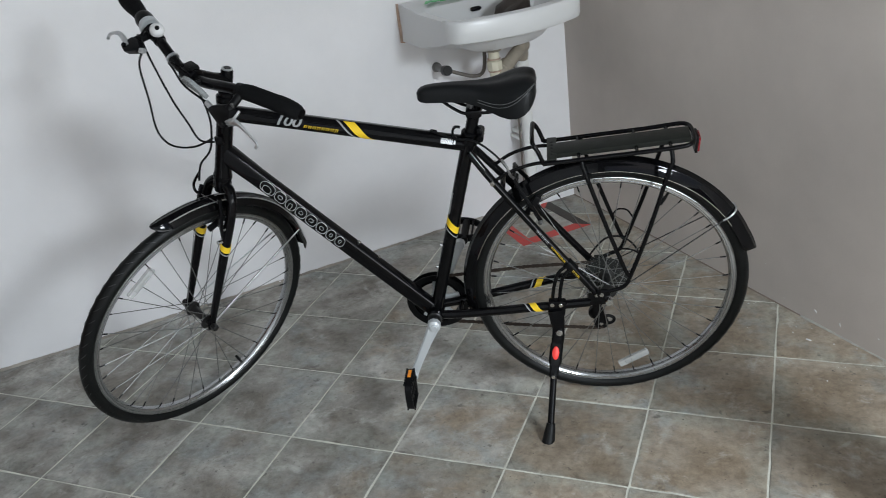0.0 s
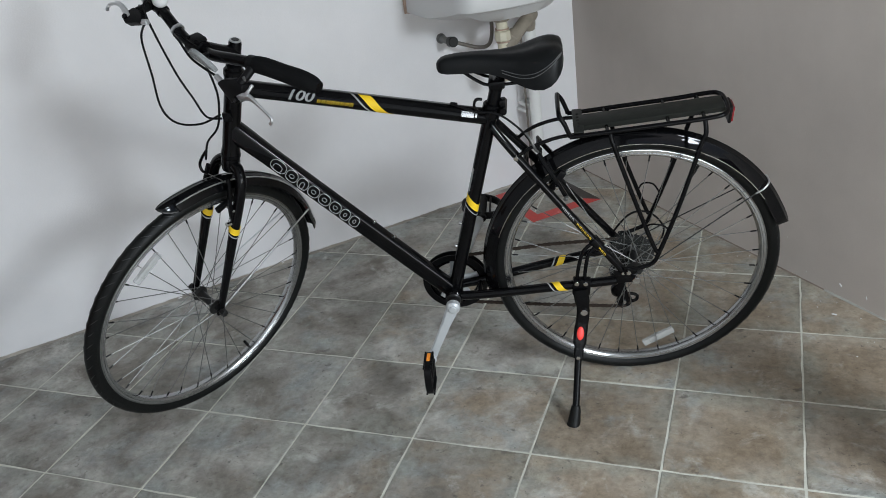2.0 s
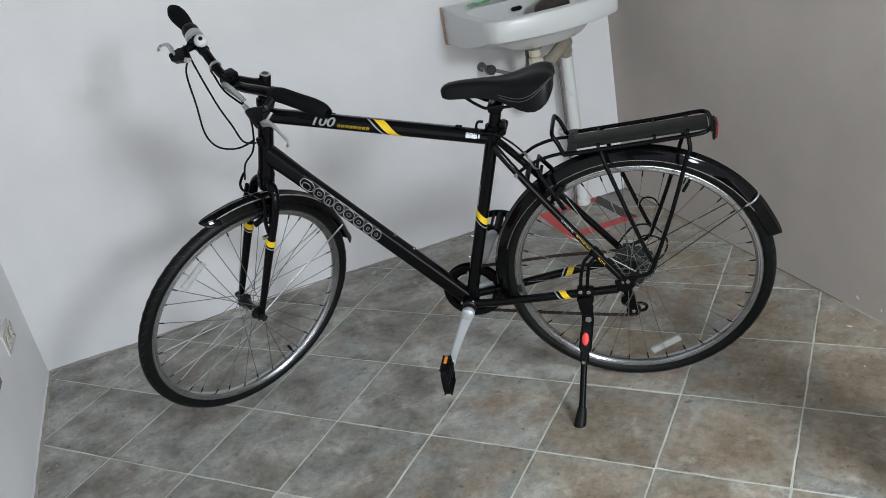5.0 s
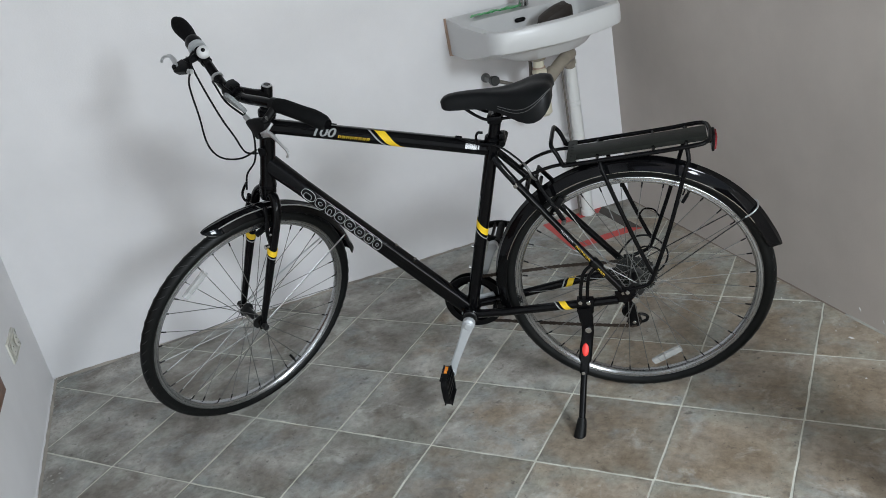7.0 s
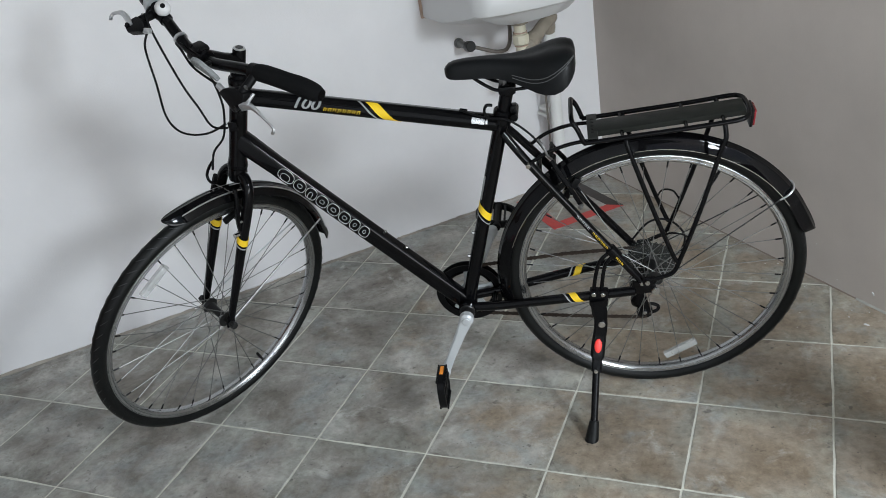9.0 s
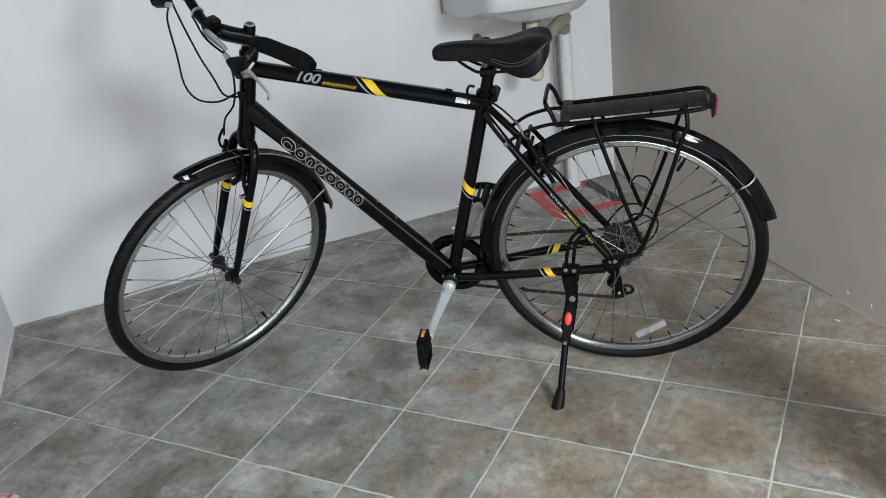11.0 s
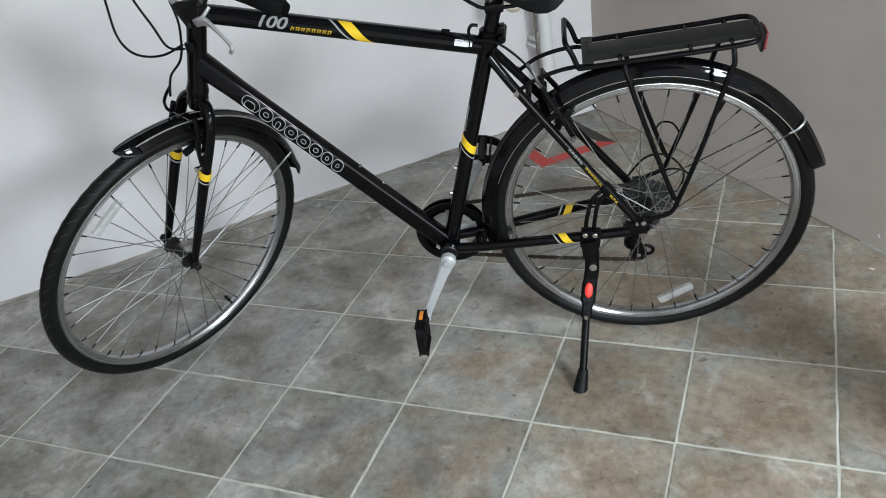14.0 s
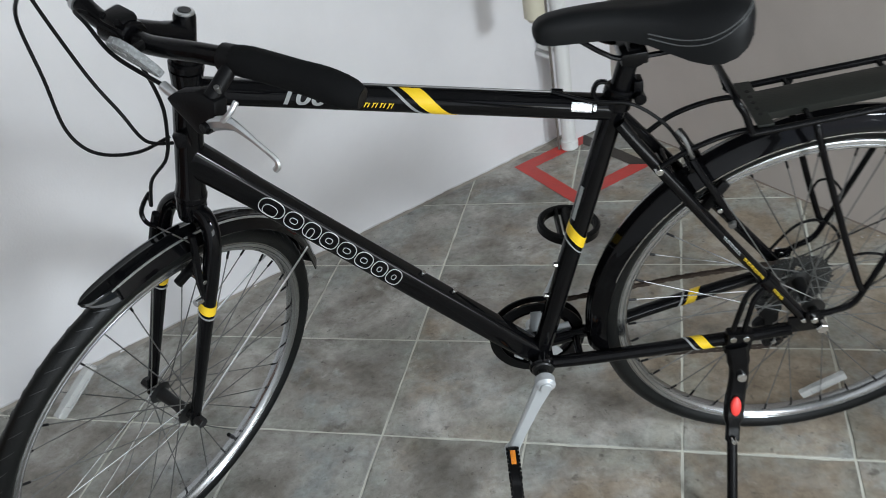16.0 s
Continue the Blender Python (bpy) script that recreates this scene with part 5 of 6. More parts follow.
def cockpit():
    # steerer spacers, quill and cap
    stem = part("stem", tube([(0, 0, 0.236), (0, 0, 0.240), (0, 0, 0.288), (0, 0, 0.2925)], 0.0132, 20, [1, 1.1, 1.1, 1.0]), M_SATIN, bike, "black alloy stem", STEERED)
    part("spacer", drum((0, 0, 0.224), (0, 0, 0.237), 0.0185, 18), M_SATIN, stem)
    part("cap", drum((0, 0, 0.2915), (0, 0, 0.2958), 0.0128, 18), M_ALLOY, stem, "dull silver top cap")
    part("cap_bolt", drum((0, 0, 0.2955), (0, 0, 0.2968), 0.0085, 12), M_DARKSTEEL, stem)
    part("extension", sweep(bmesh.new(), [(0.0, 0, 0.264), (0.04, 0, 0.277), (0.092, 0, 0.297)], circle(0.0150, 16), [1.1, 1, 1.05], up=(0, 0, 1)), M_SATIN, stem)
    part("bar_clamp", drum((0.096, -0.022, 0.298), (0.096, 0.022, 0.298), 0.0200, 20), M_SATIN, stem)
    for y in (-0.012, 0.012):
        part("clamp_bolt", drum((0.106, y, 0.312), (0.113, y, 0.320), 0.0042, 8), M_SATIN, stem)
    part("clamp_cover", box((0.030, 0.034, 0.013), (0.098, -0.002, 0.3155), 0.006, turn=pose(0, 0, 0, 0, 12, 0)), M_PLASTIC, stem)
    pts = curve(BAR, 4)
    bar = part("handlebar", tube(pts, 0.0118, 16, up=(1, 0, 0)), M_SATIN, bike, "black riser handlebar turned to the left", STEERED)
    # left grip is foam; the right one ends in a twist shifter
    part("grip", ring_on_bar(0.163, 0.3150, 0.0180, 20, [0.90, 0.97, 1.0, 1.0, 1.0, 1.0, 1.0, 1.0, 1.02, 1.05, 1.07, 1.06, 1.02, 0.93, 0.66], 14), M_FOAM, bar, "black foam grip")
    part("grip", ring_on_bar(-0.3375, -0.225, 0.0205, 18, [0.62, 0.98, 1.08, 1.04, 0.95, 0.86, 0.80], 6), M_FOAM, bar, "black rubber grip")
    part("twist_shifter", ring_on_bar(-0.226, -0.192, 0.0215, 20, [0.9, 1, 1, 0.95, 0.9], 4), M_PLASTIC, bar)
    part("shifter_ring", ring_on_bar(-0.194, -0.180, 0.0235, 20, [0.95, 1, 0.95], 2), M_CRANK, bar, "grey shifter ring")
    part("collar", ring_on_bar(-0.076, -0.070, 0.0150, 16, [1, 1, 1], 2), M_ALLOY, bar, "silver collar")
    # bell: white dome with a dark middle
    p = on_bar(-0.138)[0]
    c = p + Vector((0.004, 0.0, 0.022))
    bell = part("bell", ball(c, 0.0172, seg=20, stretch=(1, 1, 0.95)), M_CERAMIC, bar, "white round bell")
    cam_side = Vector((0.42, 0.64, 0.64)).normalized()
    part("bell_button", drum(c + cam_side * 0.0158, c + cam_side * 0.0182, 0.0052, 14), M_PLASTIC, bell, "black button")
    part("bell_strap", ring_on_bar(-0.146, -0.130, 0.0145, 16, [1, 1, 1], 2), M_PLASTIC, bell)
    # white reflector on its bracket beside the stem, facing ahead
    lens = bmesh.new()
    drop = [(-0.030, 0.006), (-0.024, 0.016), (-0.008, 0.017), (0.006, 0.010), (0.017, -0.004), (0.026, -0.018), (0.031, -0.029), (0.024, -0.029), (0.008, -0.020), (-0.012, -0.012), (-0.026, -0.003)]
    faces = [[lens.verts.new((x, u, w)) for u, w in drop] for x in (-0.005, 0.005)]
    lens.faces.new(faces[0])
    lens.faces.new(faces[1][::-1])
    for i in range(len(drop)):
        j = (i + 1) % len(drop)
        lens.faces.new((faces[0][i], faces[0][j], faces[1][j], faces[1][i]))
    bmesh.ops.bevel(lens, geom=lens.edges[:], offset=0.0022, segments=2, affect="EDGES", profile=0.6)
    lens.transform(Matrix.Translation((0.128, 0.050, 0.303)) @ pose(0, 0, 0, 12, 30, 6))
    refl = part("front_reflector", lens, M_LENS, bar, "pale drop-shaped front reflector")
    part("bracket", tube(curve([(0.095, 0.040, 0.300), (0.110, 0.046, 0.303), (0.124, 0.050, 0.303)]), 0.006, 8), M_PLASTIC, refl)
    lever(bar, 1)
    lever(bar, -1)
    return bar


def lever(bar, k):
    y = 0.150 * k
    turn = radians(0 if k > 0 else 36)

    def q(a, s, h):
        """The right lever sits turned up about the bar."""
        if k < 0:
            a, s, h = 0.090 + (a - 0.090) * 0.9, 0.146 + (s - 0.150) * 0.80, 0.325 + (h - 0.325) * 0.86
        u, w = a - 0.088, h - 0.328
        return Vector((0.088 + u * math.cos(turn) - w * math.sin(turn), (s if k > 0 else s + 0.008) * k, 0.328 + u * math.sin(turn) + w * math.cos(turn)))

    # a flat triangular housing under the bar, joined to its clamp by a short neck
    bm = bmesh.new()
    front, rear = [], []
    for a, s, h in ((0.116, 0.148, 0.297), (0.122, 0.120, 0.285), (0.126, 0.112, 0.276), (0.126, 0.120, 0.270), (0.126, 0.160, 0.252), (0.126, 0.176, 0.258), (0.124, 0.184, 0.274), (0.116, 0.176, 0.296)):
        front.append(bm.verts.new(q(a + 0.010, s, h)))
        rear.append(bm.verts.new(q(a - 0.010, s, h)))
    bm.faces.new(front)
    bm.faces.new(rear[::-1])
    for i in range(8):
        bm.faces.new((front[i], rear[i], rear[(i + 1) % 8], front[(i + 1) % 8]))
    bmesh.ops.bevel(bm, geom=bm.edges[:], offset=0.003, segments=2, affect="EDGES", profile=0.6)
    body = part("brake_lever", bm, M_PLASTIC, bar, "black brake lever body")
    part("lever_neck", tube([q(0.092, 0.166, 0.322), q(0.104, 0.165, 0.308), q(0.118, 0.163, 0.292)], 0.0095, 12), M_PLASTIC, body)
    part("lever_clamp", ring_on_bar(min(y, y + 0.022 * k), max(y, y + 0.022 * k), 0.0165, 16, [1, 1, 1], 2), M_PLASTIC, body)
    part("clamp_screw", drum(q(0.112, 0.170, 0.300), q(0.117, 0.170, 0.309), 0.0034, 8), M_STEEL, body)
    blade = [q(0.128, 0.166, 0.264), q(0.129, 0.186, 0.276), q(0.129, 0.202, 0.283), q(0.129, 0.213, 0.283), q(0.127, 0.231, 0.277), q(0.124, 0.250, 0.269), q(0.122, 0.262, 0.263), q(0.122, 0.265, 0.256), q(0.122, 0.261, 0.249)]
    if k < 0:
        blade = [q(0.128, 0.166, 0.268), q(0.129, 0.188, 0.277), q(0.129, 0.208, 0.283), q(0.129, 0.226, 0.284), q(0.127, 0.242, 0.280), q(0.124, 0.258, 0.274), q(0.122, 0.266, 0.269), q(0.122, 0.267, 0.261), q(0.122, 0.262, 0.255)]
    n = len(curve(blade, 5))
    part("lever_blade", sweep(bmesh.new(), curve(blade, 5), rect(0.0085, 0.0120, 0.4), [1.35 if i < 9 else max(0.62, 1.35 - 0.06 * (i - 9)) for i in range(n)], up=(0, 0, 1)), M_ALLOY, body, "silver brake lever blade")
    part("pivot", drum(q(0.116, 0.172, 0.268), q(0.140, 0.172, 0.266), 0.0058, 10), M_SATIN, body)
    if k > 0:
        part("pull_arm", tube(curve([q(0.134, 0.196, 0.286), q(0.132, 0.204, 0.298), q(0.124, 0.206, 0.310)]), 0.0034, 8), M_ALLOY, body)
    part("adjuster", drum(q(0.126, 0.118, 0.277), q(0.127, 0.098, 0.283), 0.0062, 10), M_ALLOY, body)


cockpit()


def cables():
    to = lambda p: STEERED @ Vector(p)
    stop = V(0.915, 0.020, 0.503)
    # from the right lever and shifter, hanging ahead of the head tube
    part("brake_cable", tube(curve([to((0.138, -0.122, 0.315)), V(1.046, 0.0, 0.690), V(1.051, 0.0, 0.606), V(1.057, 0.0, 0.534), V(1.045, 0.0, 0.496), V(1.016, 0.002, 0.479), V(0.968, 0.008, 0.480), stop]), 0.0026, 8), M_PLASTIC, bike, "black cable")
    part("gear_cable", tube(curve([to((0.100, -0.172, 0.340)), to((0.122, -0.146, 0.318)), V(0.996, 0.0, 0.610), V(0.974, 0.0, 0.540), V(0.952, 0.012, 0.498), V(0.912, 0.024, 0.495)]), 0.0026, 8), M_PLASTIC, bike, "black cable")
    # from the left lever, looping ahead of the stem and back down the head tube to the front brake
    part("brake_cable", tube(curve([to((0.127, 0.098, 0.283)), V(0.892, 0.125, 0.680), V(0.918, 0.100, 0.712), V(0.938, 0.070, 0.716), V(0.928, 0.055, 0.700), V(0.905, 0.048, 0.650), V(0.900, 0.035, 0.570), V(0.913, 0.024, 0.515), V(0.930, 0.024, 0.472), V(0.966, 0.018, 0.436), V(0.986, 0.012, 0.390), to((0.034, -0.050, 0.002))]), 0.0026, 8), M_PLASTIC, bike, "black cable")
    part("cable_stop", box((0.02, 0.012, 0.022), V(0.898, 0.024, 0.498), 0.003), M_SATIN, bike)
    # along the top tube and down to the rear brake
    run = [TT[0].lerp(TT[1], t) + Vector((0, 0.004, TT[2] + 0.004)) for t in (0.02, 0.3, 0.6, 0.86)]
    part("brake_cable", tube(run, 0.0016, 6), M_STEEL, bike)
    part("brake_cable", tube(curve([run[-1], V(0.34, 0.018, 0.452), V(0.29, 0.028, 0.445), V(0.245, 0.03, 0.405), V(0.215, 0.02, 0.35), V(0.205, 0.01, 0.325)]), 0.0026, 8), M_PLASTIC, bike, "black cable")


cables()


# ---- saddle ----
def saddle():
    post_dir = (SEAT_TOP - BB).normalized()
    head = SEAT_TOP + post_dir * 0.072
    post = part("seat_post", tube([SEAT_TOP - post_dir * 0.02, head], 0.0142, 18), M_SATIN, bike, "black seat post")
    part("post_head", drum(head - Vector((0.0, 0.022, 0.004)), head + Vector((0.0, 0.022, -0.004)), 0.0150, 14), M_SATIN, post)
    clamp = part("seat_clamp", drum(SEAT_TOP - post_dir * 0.018, SEAT_TOP + post_dir * 0.014, 0.0215, 20), M_SATIN, bike, "black quick release seat clamp")
    part("clamp_block", box((0.014, 0.022, 0.030), SEAT_TOP + Vector((-0.026, 0.004, 0.010)), 0.004), M_SATIN, clamp)
    part("clamp_bolt", drum(SEAT_TOP + Vector((-0.026, -0.034, 0.002)), SEAT_TOP + Vector((-0.026, 0.026, 0.002)), 0.0085, 12), M_SATIN, clamp)
    part("clamp_lever", sweep(bmesh.new(), curve([SEAT_TOP + Vector(p) for p in ((0.012, 0.016, 0.000), (0.028, 0.018, 0.004), (0.036, 0.018, 0.020), (0.030, 0.017, 0.034), (0.018, 0.014, 0.032))]), rect(0.008, 0.006, 0.3)), M_SATIN, clamp)
    # x, half width, top, underside edge
    rows = [(0.4165, 0.005, 0.563, 0.556), (0.414, 0.012, 0.571, 0.551), (0.407, 0.0175, 0.577, 0.548), (0.395, 0.0205, 0.581, 0.546), (0.372, 0.022, 0.583, 0.545), (0.338, 0.0235, 0.583, 0.544), (0.305, 0.028, 0.581, 0.541),
            (0.275, 0.036, 0.579, 0.533), (0.248, 0.048, 0.580, 0.522), (0.228, 0.059, 0.583, 0.515), (0.208, 0.070, 0.5875, 0.512), (0.190, 0.077, 0.591, 0.514), (0.174, 0.079, 0.592, 0.521), (0.161, 0.075, 0.590, 0.531), (0.152, 0.066, 0.586, 0.542), (0.1465, 0.052, 0.580, 0.551), (0.144, 0.03, 0.572, 0.558)]
    n = 22
    bm = bmesh.new()
    rings = []
    for a, w, top, low in rows:
        ring = []
        dip = 0.005 * min(1, w / 0.06)
        for i in range(n):
            t = math.pi * i / (n - 1)
            x, z = math.cos(t), math.sin(t)
            y = w * math.copysign(abs(x) ** 0.78, x)
            h = low + (top - low) * z ** 0.55 - dip * math.exp(-(y / 0.016) ** 2)
            ring.append(bm.verts.new(V(a - 0.005, y, h)))
        # tucked underside
        for f in (0.7, 0.25, -0.25, -0.7):
            ring.append(bm.verts.new(V(a - 0.005, -w * f, low + 0.010)))
        rings.append(ring)
    m = len(rings[0])
    for r0, r1 in zip(rings, rings[1:]):
        for j in range(m):
            bm.faces.new((r0[j], r0[(j + 1) % m], r1[(j + 1) % m], r1[j]))
    bm.faces.new(rings[0])
    bm.faces.new(rings[-1][::-1])
    seat = part("saddle", bm, M_VINYL, bike, "black padded vinyl saddle")
    for k in (1, -1):
        for lift in (0.022, 0.050):
            seam = []
            for i, (a, w, top, low) in enumerate(rows[7:16]):
                t = math.pi * (lift + 0.0040 * i * i)
                dip = 0.005 * min(1, w / 0.06)
                y = w * math.cos(t) ** 0.78
                seam.append(V(a - 0.005, y * k, low + (top - low) * math.sin(t) ** 0.55 - dip * math.exp(-(y / 0.016) ** 2)))
            part("seam", tube(curve(seam), 0.0009, 6), M_PIPING, seat, "raised stitched seam")
        part("rail", tube(curve([V(0.352, 0.012 * k, 0.542), V(0.325, 0.020 * k, 0.524), V(0.30, 0.022 * k, 0.513), V(0.24, 0.022 * k, 0.512), V(0.19, 0.030 * k, 0.522)]), 0.0036, 8), M_SATIN, seat)
    part("rail_clamp", box((0.036, 0.058, 0.018), V(0.285, 0, 0.512), 0.004), M_SATIN, post)


saddle()


# ---- rear brake ----
def rear_brake():
    brake = part("rear_brake", drum(V(0.205, -0.03, 0.318), V(0.205, 0.03, 0.318), 0.005, 10), M_SATIN, bike, "black rim brake on the seat stays")
    for k in (1, -1):
        part("brake_arm", sweep(bmesh.new(), curve([V(0.152, 0.056 * k, 0.235), V(0.172, 0.055 * k, 0.278), V(0.195, 0.044 * k, 0.318), V(0.208, 0.034 * k, 0.342)]), rect(0.012, 0.010, 0.3)), M_SATIN, brake)
        part("pivot_bolt", drum(V(0.152, 0.058 * k, 0.236), V(0.155, 0.068 * k, 0.235), 0.0055, 8), M_STEEL, brake)
        part("brake_pad", box((0.055, 0.010, 0.016), V(0.170, 0.024 * k, 0.262), 0.003, turn=pose(0, 0, 0, 0, 55, 0)), M_PLASTIC, brake)
        part("pad_bolt", drum(V(0.172, 0.024 * k, 0.262), V(0.172, 0.062 * k, 0.262), 0.0042, 8), M_CHROME, brake)
    part("noodle", tube(curve([V(0.208, 0.034, 0.345), V(0.214, 0.05, 0.362), V(0.222, 0.048, 0.385), V(0.232, 0.038, 0.398)]), 0.0030, 8), M_STEEL, brake, "dull steel cable noodle")
    part("boot", tube(curve([V(0.208, 0.03, 0.346), V(0.207, 0.0, 0.352), V(0.208, -0.034, 0.346)]), 0.0046, 8), M_PLASTIC, brake)


rear_brake()


# ---- rack ----
def rack():
    z = lambda a: 0.389 - 0.055 * (a - 0.12)
    hw = 0.058
    loop = [V(0.128, hw, z(0.128)), V(0.136, hw, z(0.13) + 0.004), V(0.146, hw, 0.420), V(0.156, hw * 0.93, 0.438), V(0.158, hw * 0.6, 0.444), V(0.158, -hw * 0.6, 0.444), V(0.156, -hw * 0.93, 0.438), V(0.146, -hw, 0.420), V(0.136, -hw, z(0.13) + 0.004), V(0.128, -hw, z(0.128)),
            V(0.02, -hw, z(0.02)), V(-0.10, -hw, z(-0.10)), V(-0.175, -hw, z(-0.175) + 0.002), V(-0.196, -hw * 0.82, z(-0.2) + 0.003), V(-0.203, -hw * 0.4, z(-0.2) + 0.004), V(-0.203, hw * 0.4, z(-0.2) + 0.004), V(-0.196, hw * 0.82, z(-0.2) + 0.003), V(-0.175, hw, z(-0.175) + 0.002), V(-0.10, hw, z(-0.10)), V(0.02, hw, z(0.02))]
    root = part("rack", tube(curve(loop, 4, True), 0.0052, 10, closed=True), M_SATIN, bike, "black tubular rear carrier")
    # plate with folded edges and a punched front end
    bm = bmesh.new()
    w = 0.029
    prof = [(-w, -0.010), (-w, 0.001), (-w + 0.004, 0.003), (w - 0.004, 0.003), (w, 0.001), (w, -0.010), (w - 0.0016, -0.010), (w - 0.0018, 0.0006), (-w + 0.0018, 0.0006), (-w + 0.0016, -0.010)]
    sweep(bm, [V(0.120, 0, z(0.12) + 0.006), V(-0.1965, 0, z(-0.1965) + 0.006)], prof, up=(0, 0, 1))
    part("plate", bm, M_RACKPLATE, root, "dark olive pressed metal plate")
    part("plate_end", box((0.022, 0.112, 0.004), V(0.116, 0, z(0.116) + 0.007), 0.001), M_RACKPLATE, root)
    for s in (-0.03, -0.015, 0.0, 0.015, 0.03):
        part("punched_hole", drum(V(0.116, s, z(0.116) + 0.008), V(0.116, s, z(0.116) + 0.0096), 0.0036, 10), M_PLASTIC, root, "dark punched hole")
    for a in (0.055, -0.075, -0.150):
        part("cross_bar", tube([V(a, -hw, z(a)), V(a, hw, z(a))], 0.004, 8), M_SATIN, root)
    # legs
    for k in (1, -1):
        part("leg", tube(curve([V(0.048, 0.052 * k, z(0.05) - 0.002), V(0.044, 0.064 * k, 0.365), V(0.0, 0.075 * k, 0.22), V(-0.038, 0.082 * k, 0.105), V(-0.048, 0.083 * k, 0.082)]), 0.0052, 10), M_SATIN, root)
        part("leg", tube(curve([V(-0.150, hw * k, z(-0.15) - 0.002), V(-0.152, 0.064 * k, 0.372), V(-0.143, 0.066 * k, 0.35), V(-0.10, 0.076 * k, 0.21), V(-0.055, 0.082 * k, 0.085), V(-0.038, 0.082 * k, 0.050), V(-0.012, 0.080 * k, 0.038), V(0.012, 0.076 * k, 0.030)], 6), 0.0052, 10), M_SATIN, root)
        part("leg_foot", box((0.03, 0.005, 0.02), V(0.014, 0.076 * k, 0.028), 0.002), M_SATIN, root)
        part("leg_bolt", drum(V(0.018, 0.072 * k, 0.028), V(0.018, 0.088 * k, 0.028), 0.006, 6), M_CHROME, root)
        part("cable_ring", tube(curve([V(-0.02, 0.078 * k, 0.15), V(-0.035, 0.09 * k, 0.165), V(-0.06, 0.092 * k, 0.16), V(-0.075, 0.08 * k, 0.14)]), 0.0022, 8), M_SATIN, root)
        # front strut to the seat stay
        part("strut", tube(curve([V(0.105, 0.040 * k, z(0.10) - 0.006), V(0.16, 0.044 * k, 0.383), V(0.215, 0.046 * k, 0.368), V(0.258, 0.044 * k, 0.342)]), 0.0042, 10), M_SATIN, root)
        part("strut_bolt", drum(V(0.258, 0.036 * k, 0.343), V(0.258, 0.056 * k, 0.343), 0.0058, 8), M_CHROME, root)
    refl = part("rear_reflector", box((0.007, 0.042, 0.035), V(-0.2145, 0, 0.389), 0.003, turn=pose(0, 0, 0, 0, -6, 0)), M_RED, root, "red plastic rear reflector")
    part("housing", box((0.007, 0.048, 0.041), V(-0.2100, 0, 0.3895), 0.003, turn=pose(0, 0, 0, 0, -6, 0)), M_PLASTIC, refl, "black plastic housing")
    part("bracket", box((0.010, 0.03, 0.022), V(-0.205, 0, 0.398), 0.002), M_SATIN, refl)


rack()


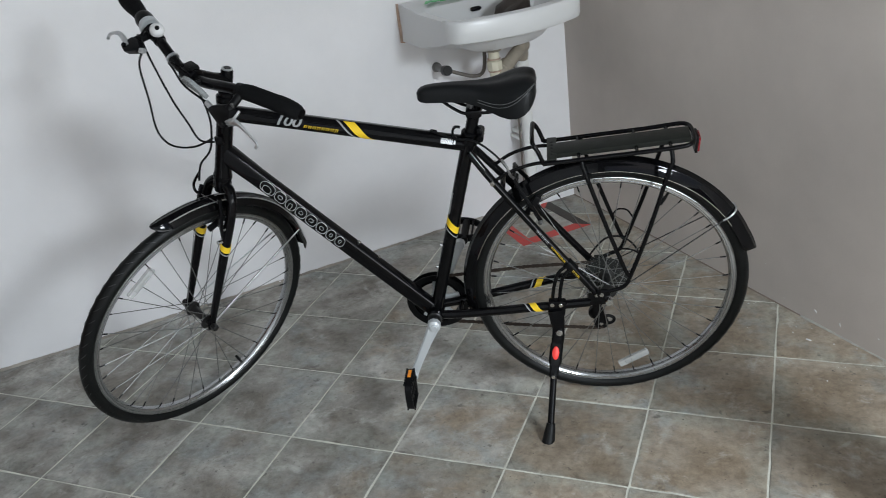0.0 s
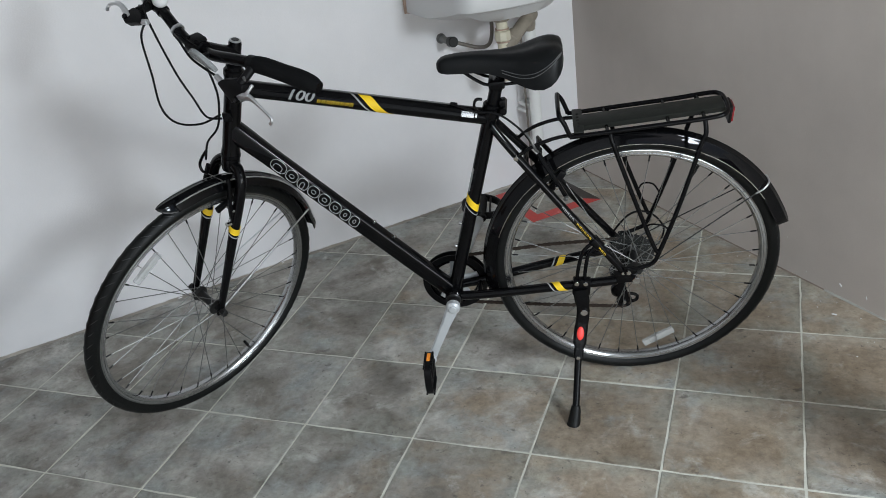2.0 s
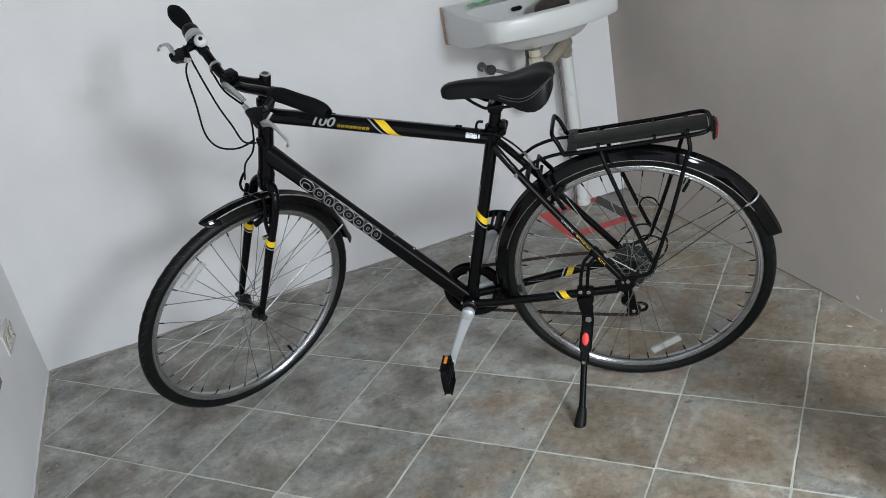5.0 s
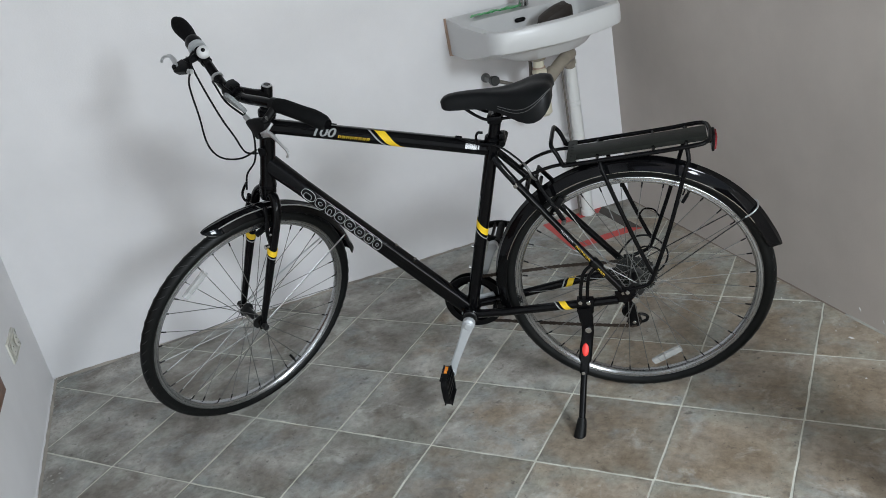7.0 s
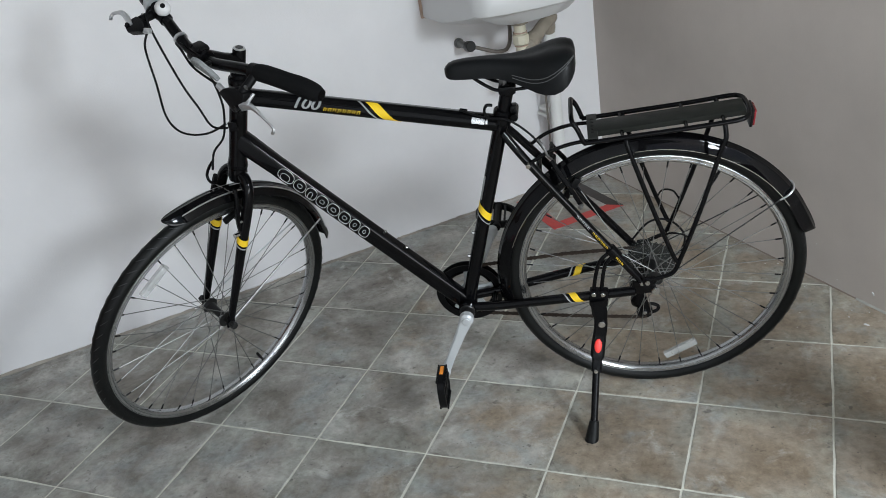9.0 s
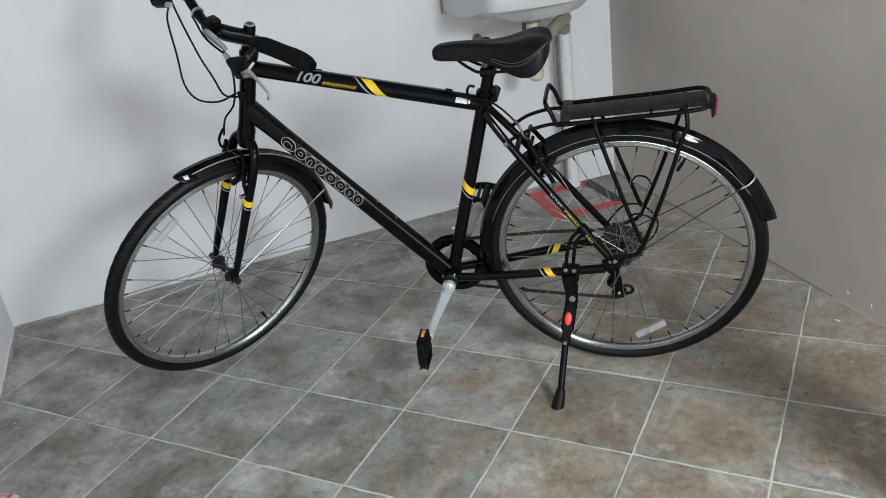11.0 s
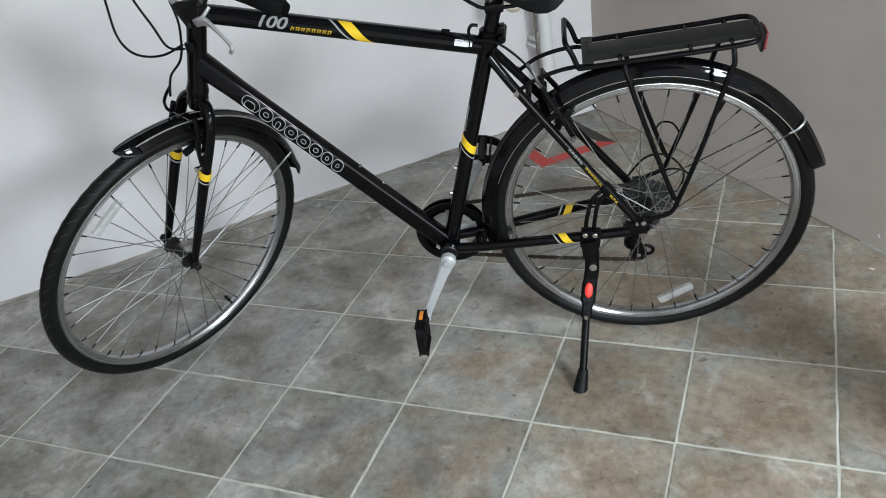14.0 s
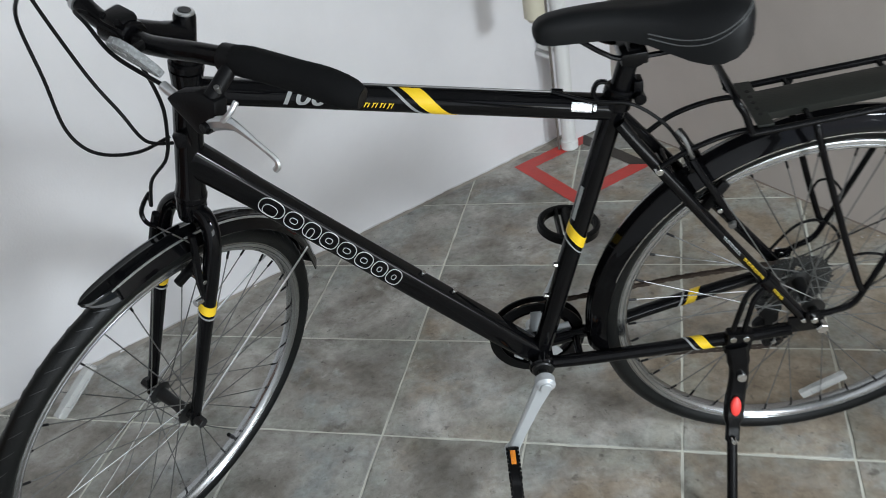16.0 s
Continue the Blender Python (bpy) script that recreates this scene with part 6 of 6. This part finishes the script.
# ---- kickstand ----
def kickstand():
    leg = [V(0.134, 0.074, -0.020), V(0.130, 0.086, -0.078), V(0.140, 0.106, -0.132), V(0.150, 0.140, -0.186), V(0.162, 0.200, -0.270), V(0.168, 0.226, -0.308)]
    root = part("kickstand", sweep(bmesh.new(), curve(leg[:4]), rect(0.033, 0.017, 0.3), [1.1] * 6 + [0.95] * 8 + [1.0] * 6 + [0.72] * 5, up=(0, 1, 0.2)), M_SATIN, bike, "black alloy kickstand clamped to the stays")
    part("lower_leg", sweep(bmesh.new(), leg[3:], circle(0.0088, 14), up=(1, 0, 0)), M_SATIN, root)
    part("foot", sweep(bmesh.new(), [V(0.1635, 0.208, -0.281), V(0.166, 0.216, -0.293), V(0.1735, 0.2365, -0.3225), V(0.174, 0.238, -0.3245)], circle(0.0155, 14), [0.72, 0.86, 1.1, 1.0], up=(1, 0, 0)), M_RUBBER, root, "black rubber foot")
    part("mount", box((0.044, 0.020, 0.046), V(0.130, 0.067, -0.016), 0.005, turn=pose(0, 0, 0, 0, -6, 0)), M_SATIN, root)
    part("mount_hook", tube(curve([V(0.140, 0.068, 0.008), V(0.133, 0.070, 0.050), V(0.121, 0.066, 0.086), V(0.098, 0.062, 0.106)]), 0.0046, 10), M_SATIN, root)
    part("mount_hook", tube(curve([V(0.122, 0.068, 0.008), V(0.117, 0.070, 0.045), V(0.109, 0.066, 0.076), V(0.090, 0.062, 0.096)]), 0.0046, 10), M_SATIN, root)
    part("stay_clamp", drum(V(0.0985, 0.0597, 0.117), V(0.080, 0.0612, 0.091), 0.0132, 14), M_SATIN, root)
    for a, b in ((0.141, -0.002), (0.120, -0.004), (0.130, -0.034)):
        part("screw", drum(V(a, 0.074, b), V(a, 0.0795, b), 0.0058, 10), M_CHROME, root)
    part("pivot_bolt", drum(V(0.128, 0.088, -0.078), V(0.128, 0.100, -0.076), 0.0085, 10), M_CHROME, root)
    part("lower_screw", drum(V(0.150, 0.142, -0.178), V(0.150, 0.154, -0.175), 0.005, 10), M_CHROME, root)
    bm = ball((0, 0, 0), 1, seg=20, stretch=(0.0090, 0.004, 0.0175))
    part("red_badge", bm, M_DECALRED, root, "red oval badge", Matrix.Translation(V(0.1405, 0.1165, -0.126)) @ pose(0, 0, 0, 28, -8, 0))


kickstand()


# ---- floor tiles ----
def tiles():
    S, gap, n = 0.305, 0.0037, 6
    w = (S - gap) / 2
    lo, e = -0.006, 0.0013
    ring = []
    for (x0, y0), (x1, y1) in (((-w, -w), (w, -w)), ((w, -w), (w, w)), ((w, w), (-w, w)), ((-w, w), (-w, -w))):
        ring += [Vector((x0 + (x1 - x0) * i / n, y0 + (y1 - y0) * i / n, 0)) for i in range(n)]
    kinds = []
    for kind in range(4):
        # worn, slightly ragged edges
        chip = random.Random(40 + kind)
        bm = bmesh.new()
        skirt, mid, top = [], [], []
        for p in ring:
            d = p.normalized()
            wear = chip.uniform(-0.0004, 0.0009) + (0.0016 if chip.random() < 0.12 else 0.0)
            skirt.append(bm.verts.new(p - d * wear + Vector((0, 0, lo))))
            mid.append(bm.verts.new(p - d * wear + Vector((0, 0, -e * 0.7))))
            top.append(bm.verts.new(p - d * (wear + e + chip.uniform(0, 0.0012))))
        m = len(ring)
        for u, v in ((skirt, mid), (mid, top)):
            for i in range(m):
                bm.faces.new((u[i], u[(i + 1) % m], v[(i + 1) % m], v[i]))
        bm.faces.new(top)
        me = bpy.data.meshes.new("tile")
        bm.to_mesh(me)
        bm.free()
        me.materials.append(M_TILE)
        kinds.append(me)
    rng = random.Random(11)
    inv, finv = ROOM.inverted(), floor.matrix_world.inverted()
    for i in range(-11, 20):
        for j in range(-20, 7):
            c = Vector(((i - 0.5) * S - 0.305 * 3, (j - 0.5) * S, 0))
            q = inv @ c
            if (-0.19 < q.x < WIDE + 0.24 and -DEEP - 0.02 < q.y < 0.19) or (WIDE < q.x < 3.5 and -DEEP - 0.02 < q.y < -3.2):
                tilt = pose(c.x, c.y, rng.uniform(-0.0007, 0.0), rng.uniform(-0.12, 0.12), rng.uniform(-0.12, 0.12), rng.choice((0, 90, 180, 270)) + rng.uniform(-0.15, 0.15))
                ob = new("tile", rng.choice(kinds))
                ob.parent = floor
                ob.matrix_local = finv @ tilt


tiles()
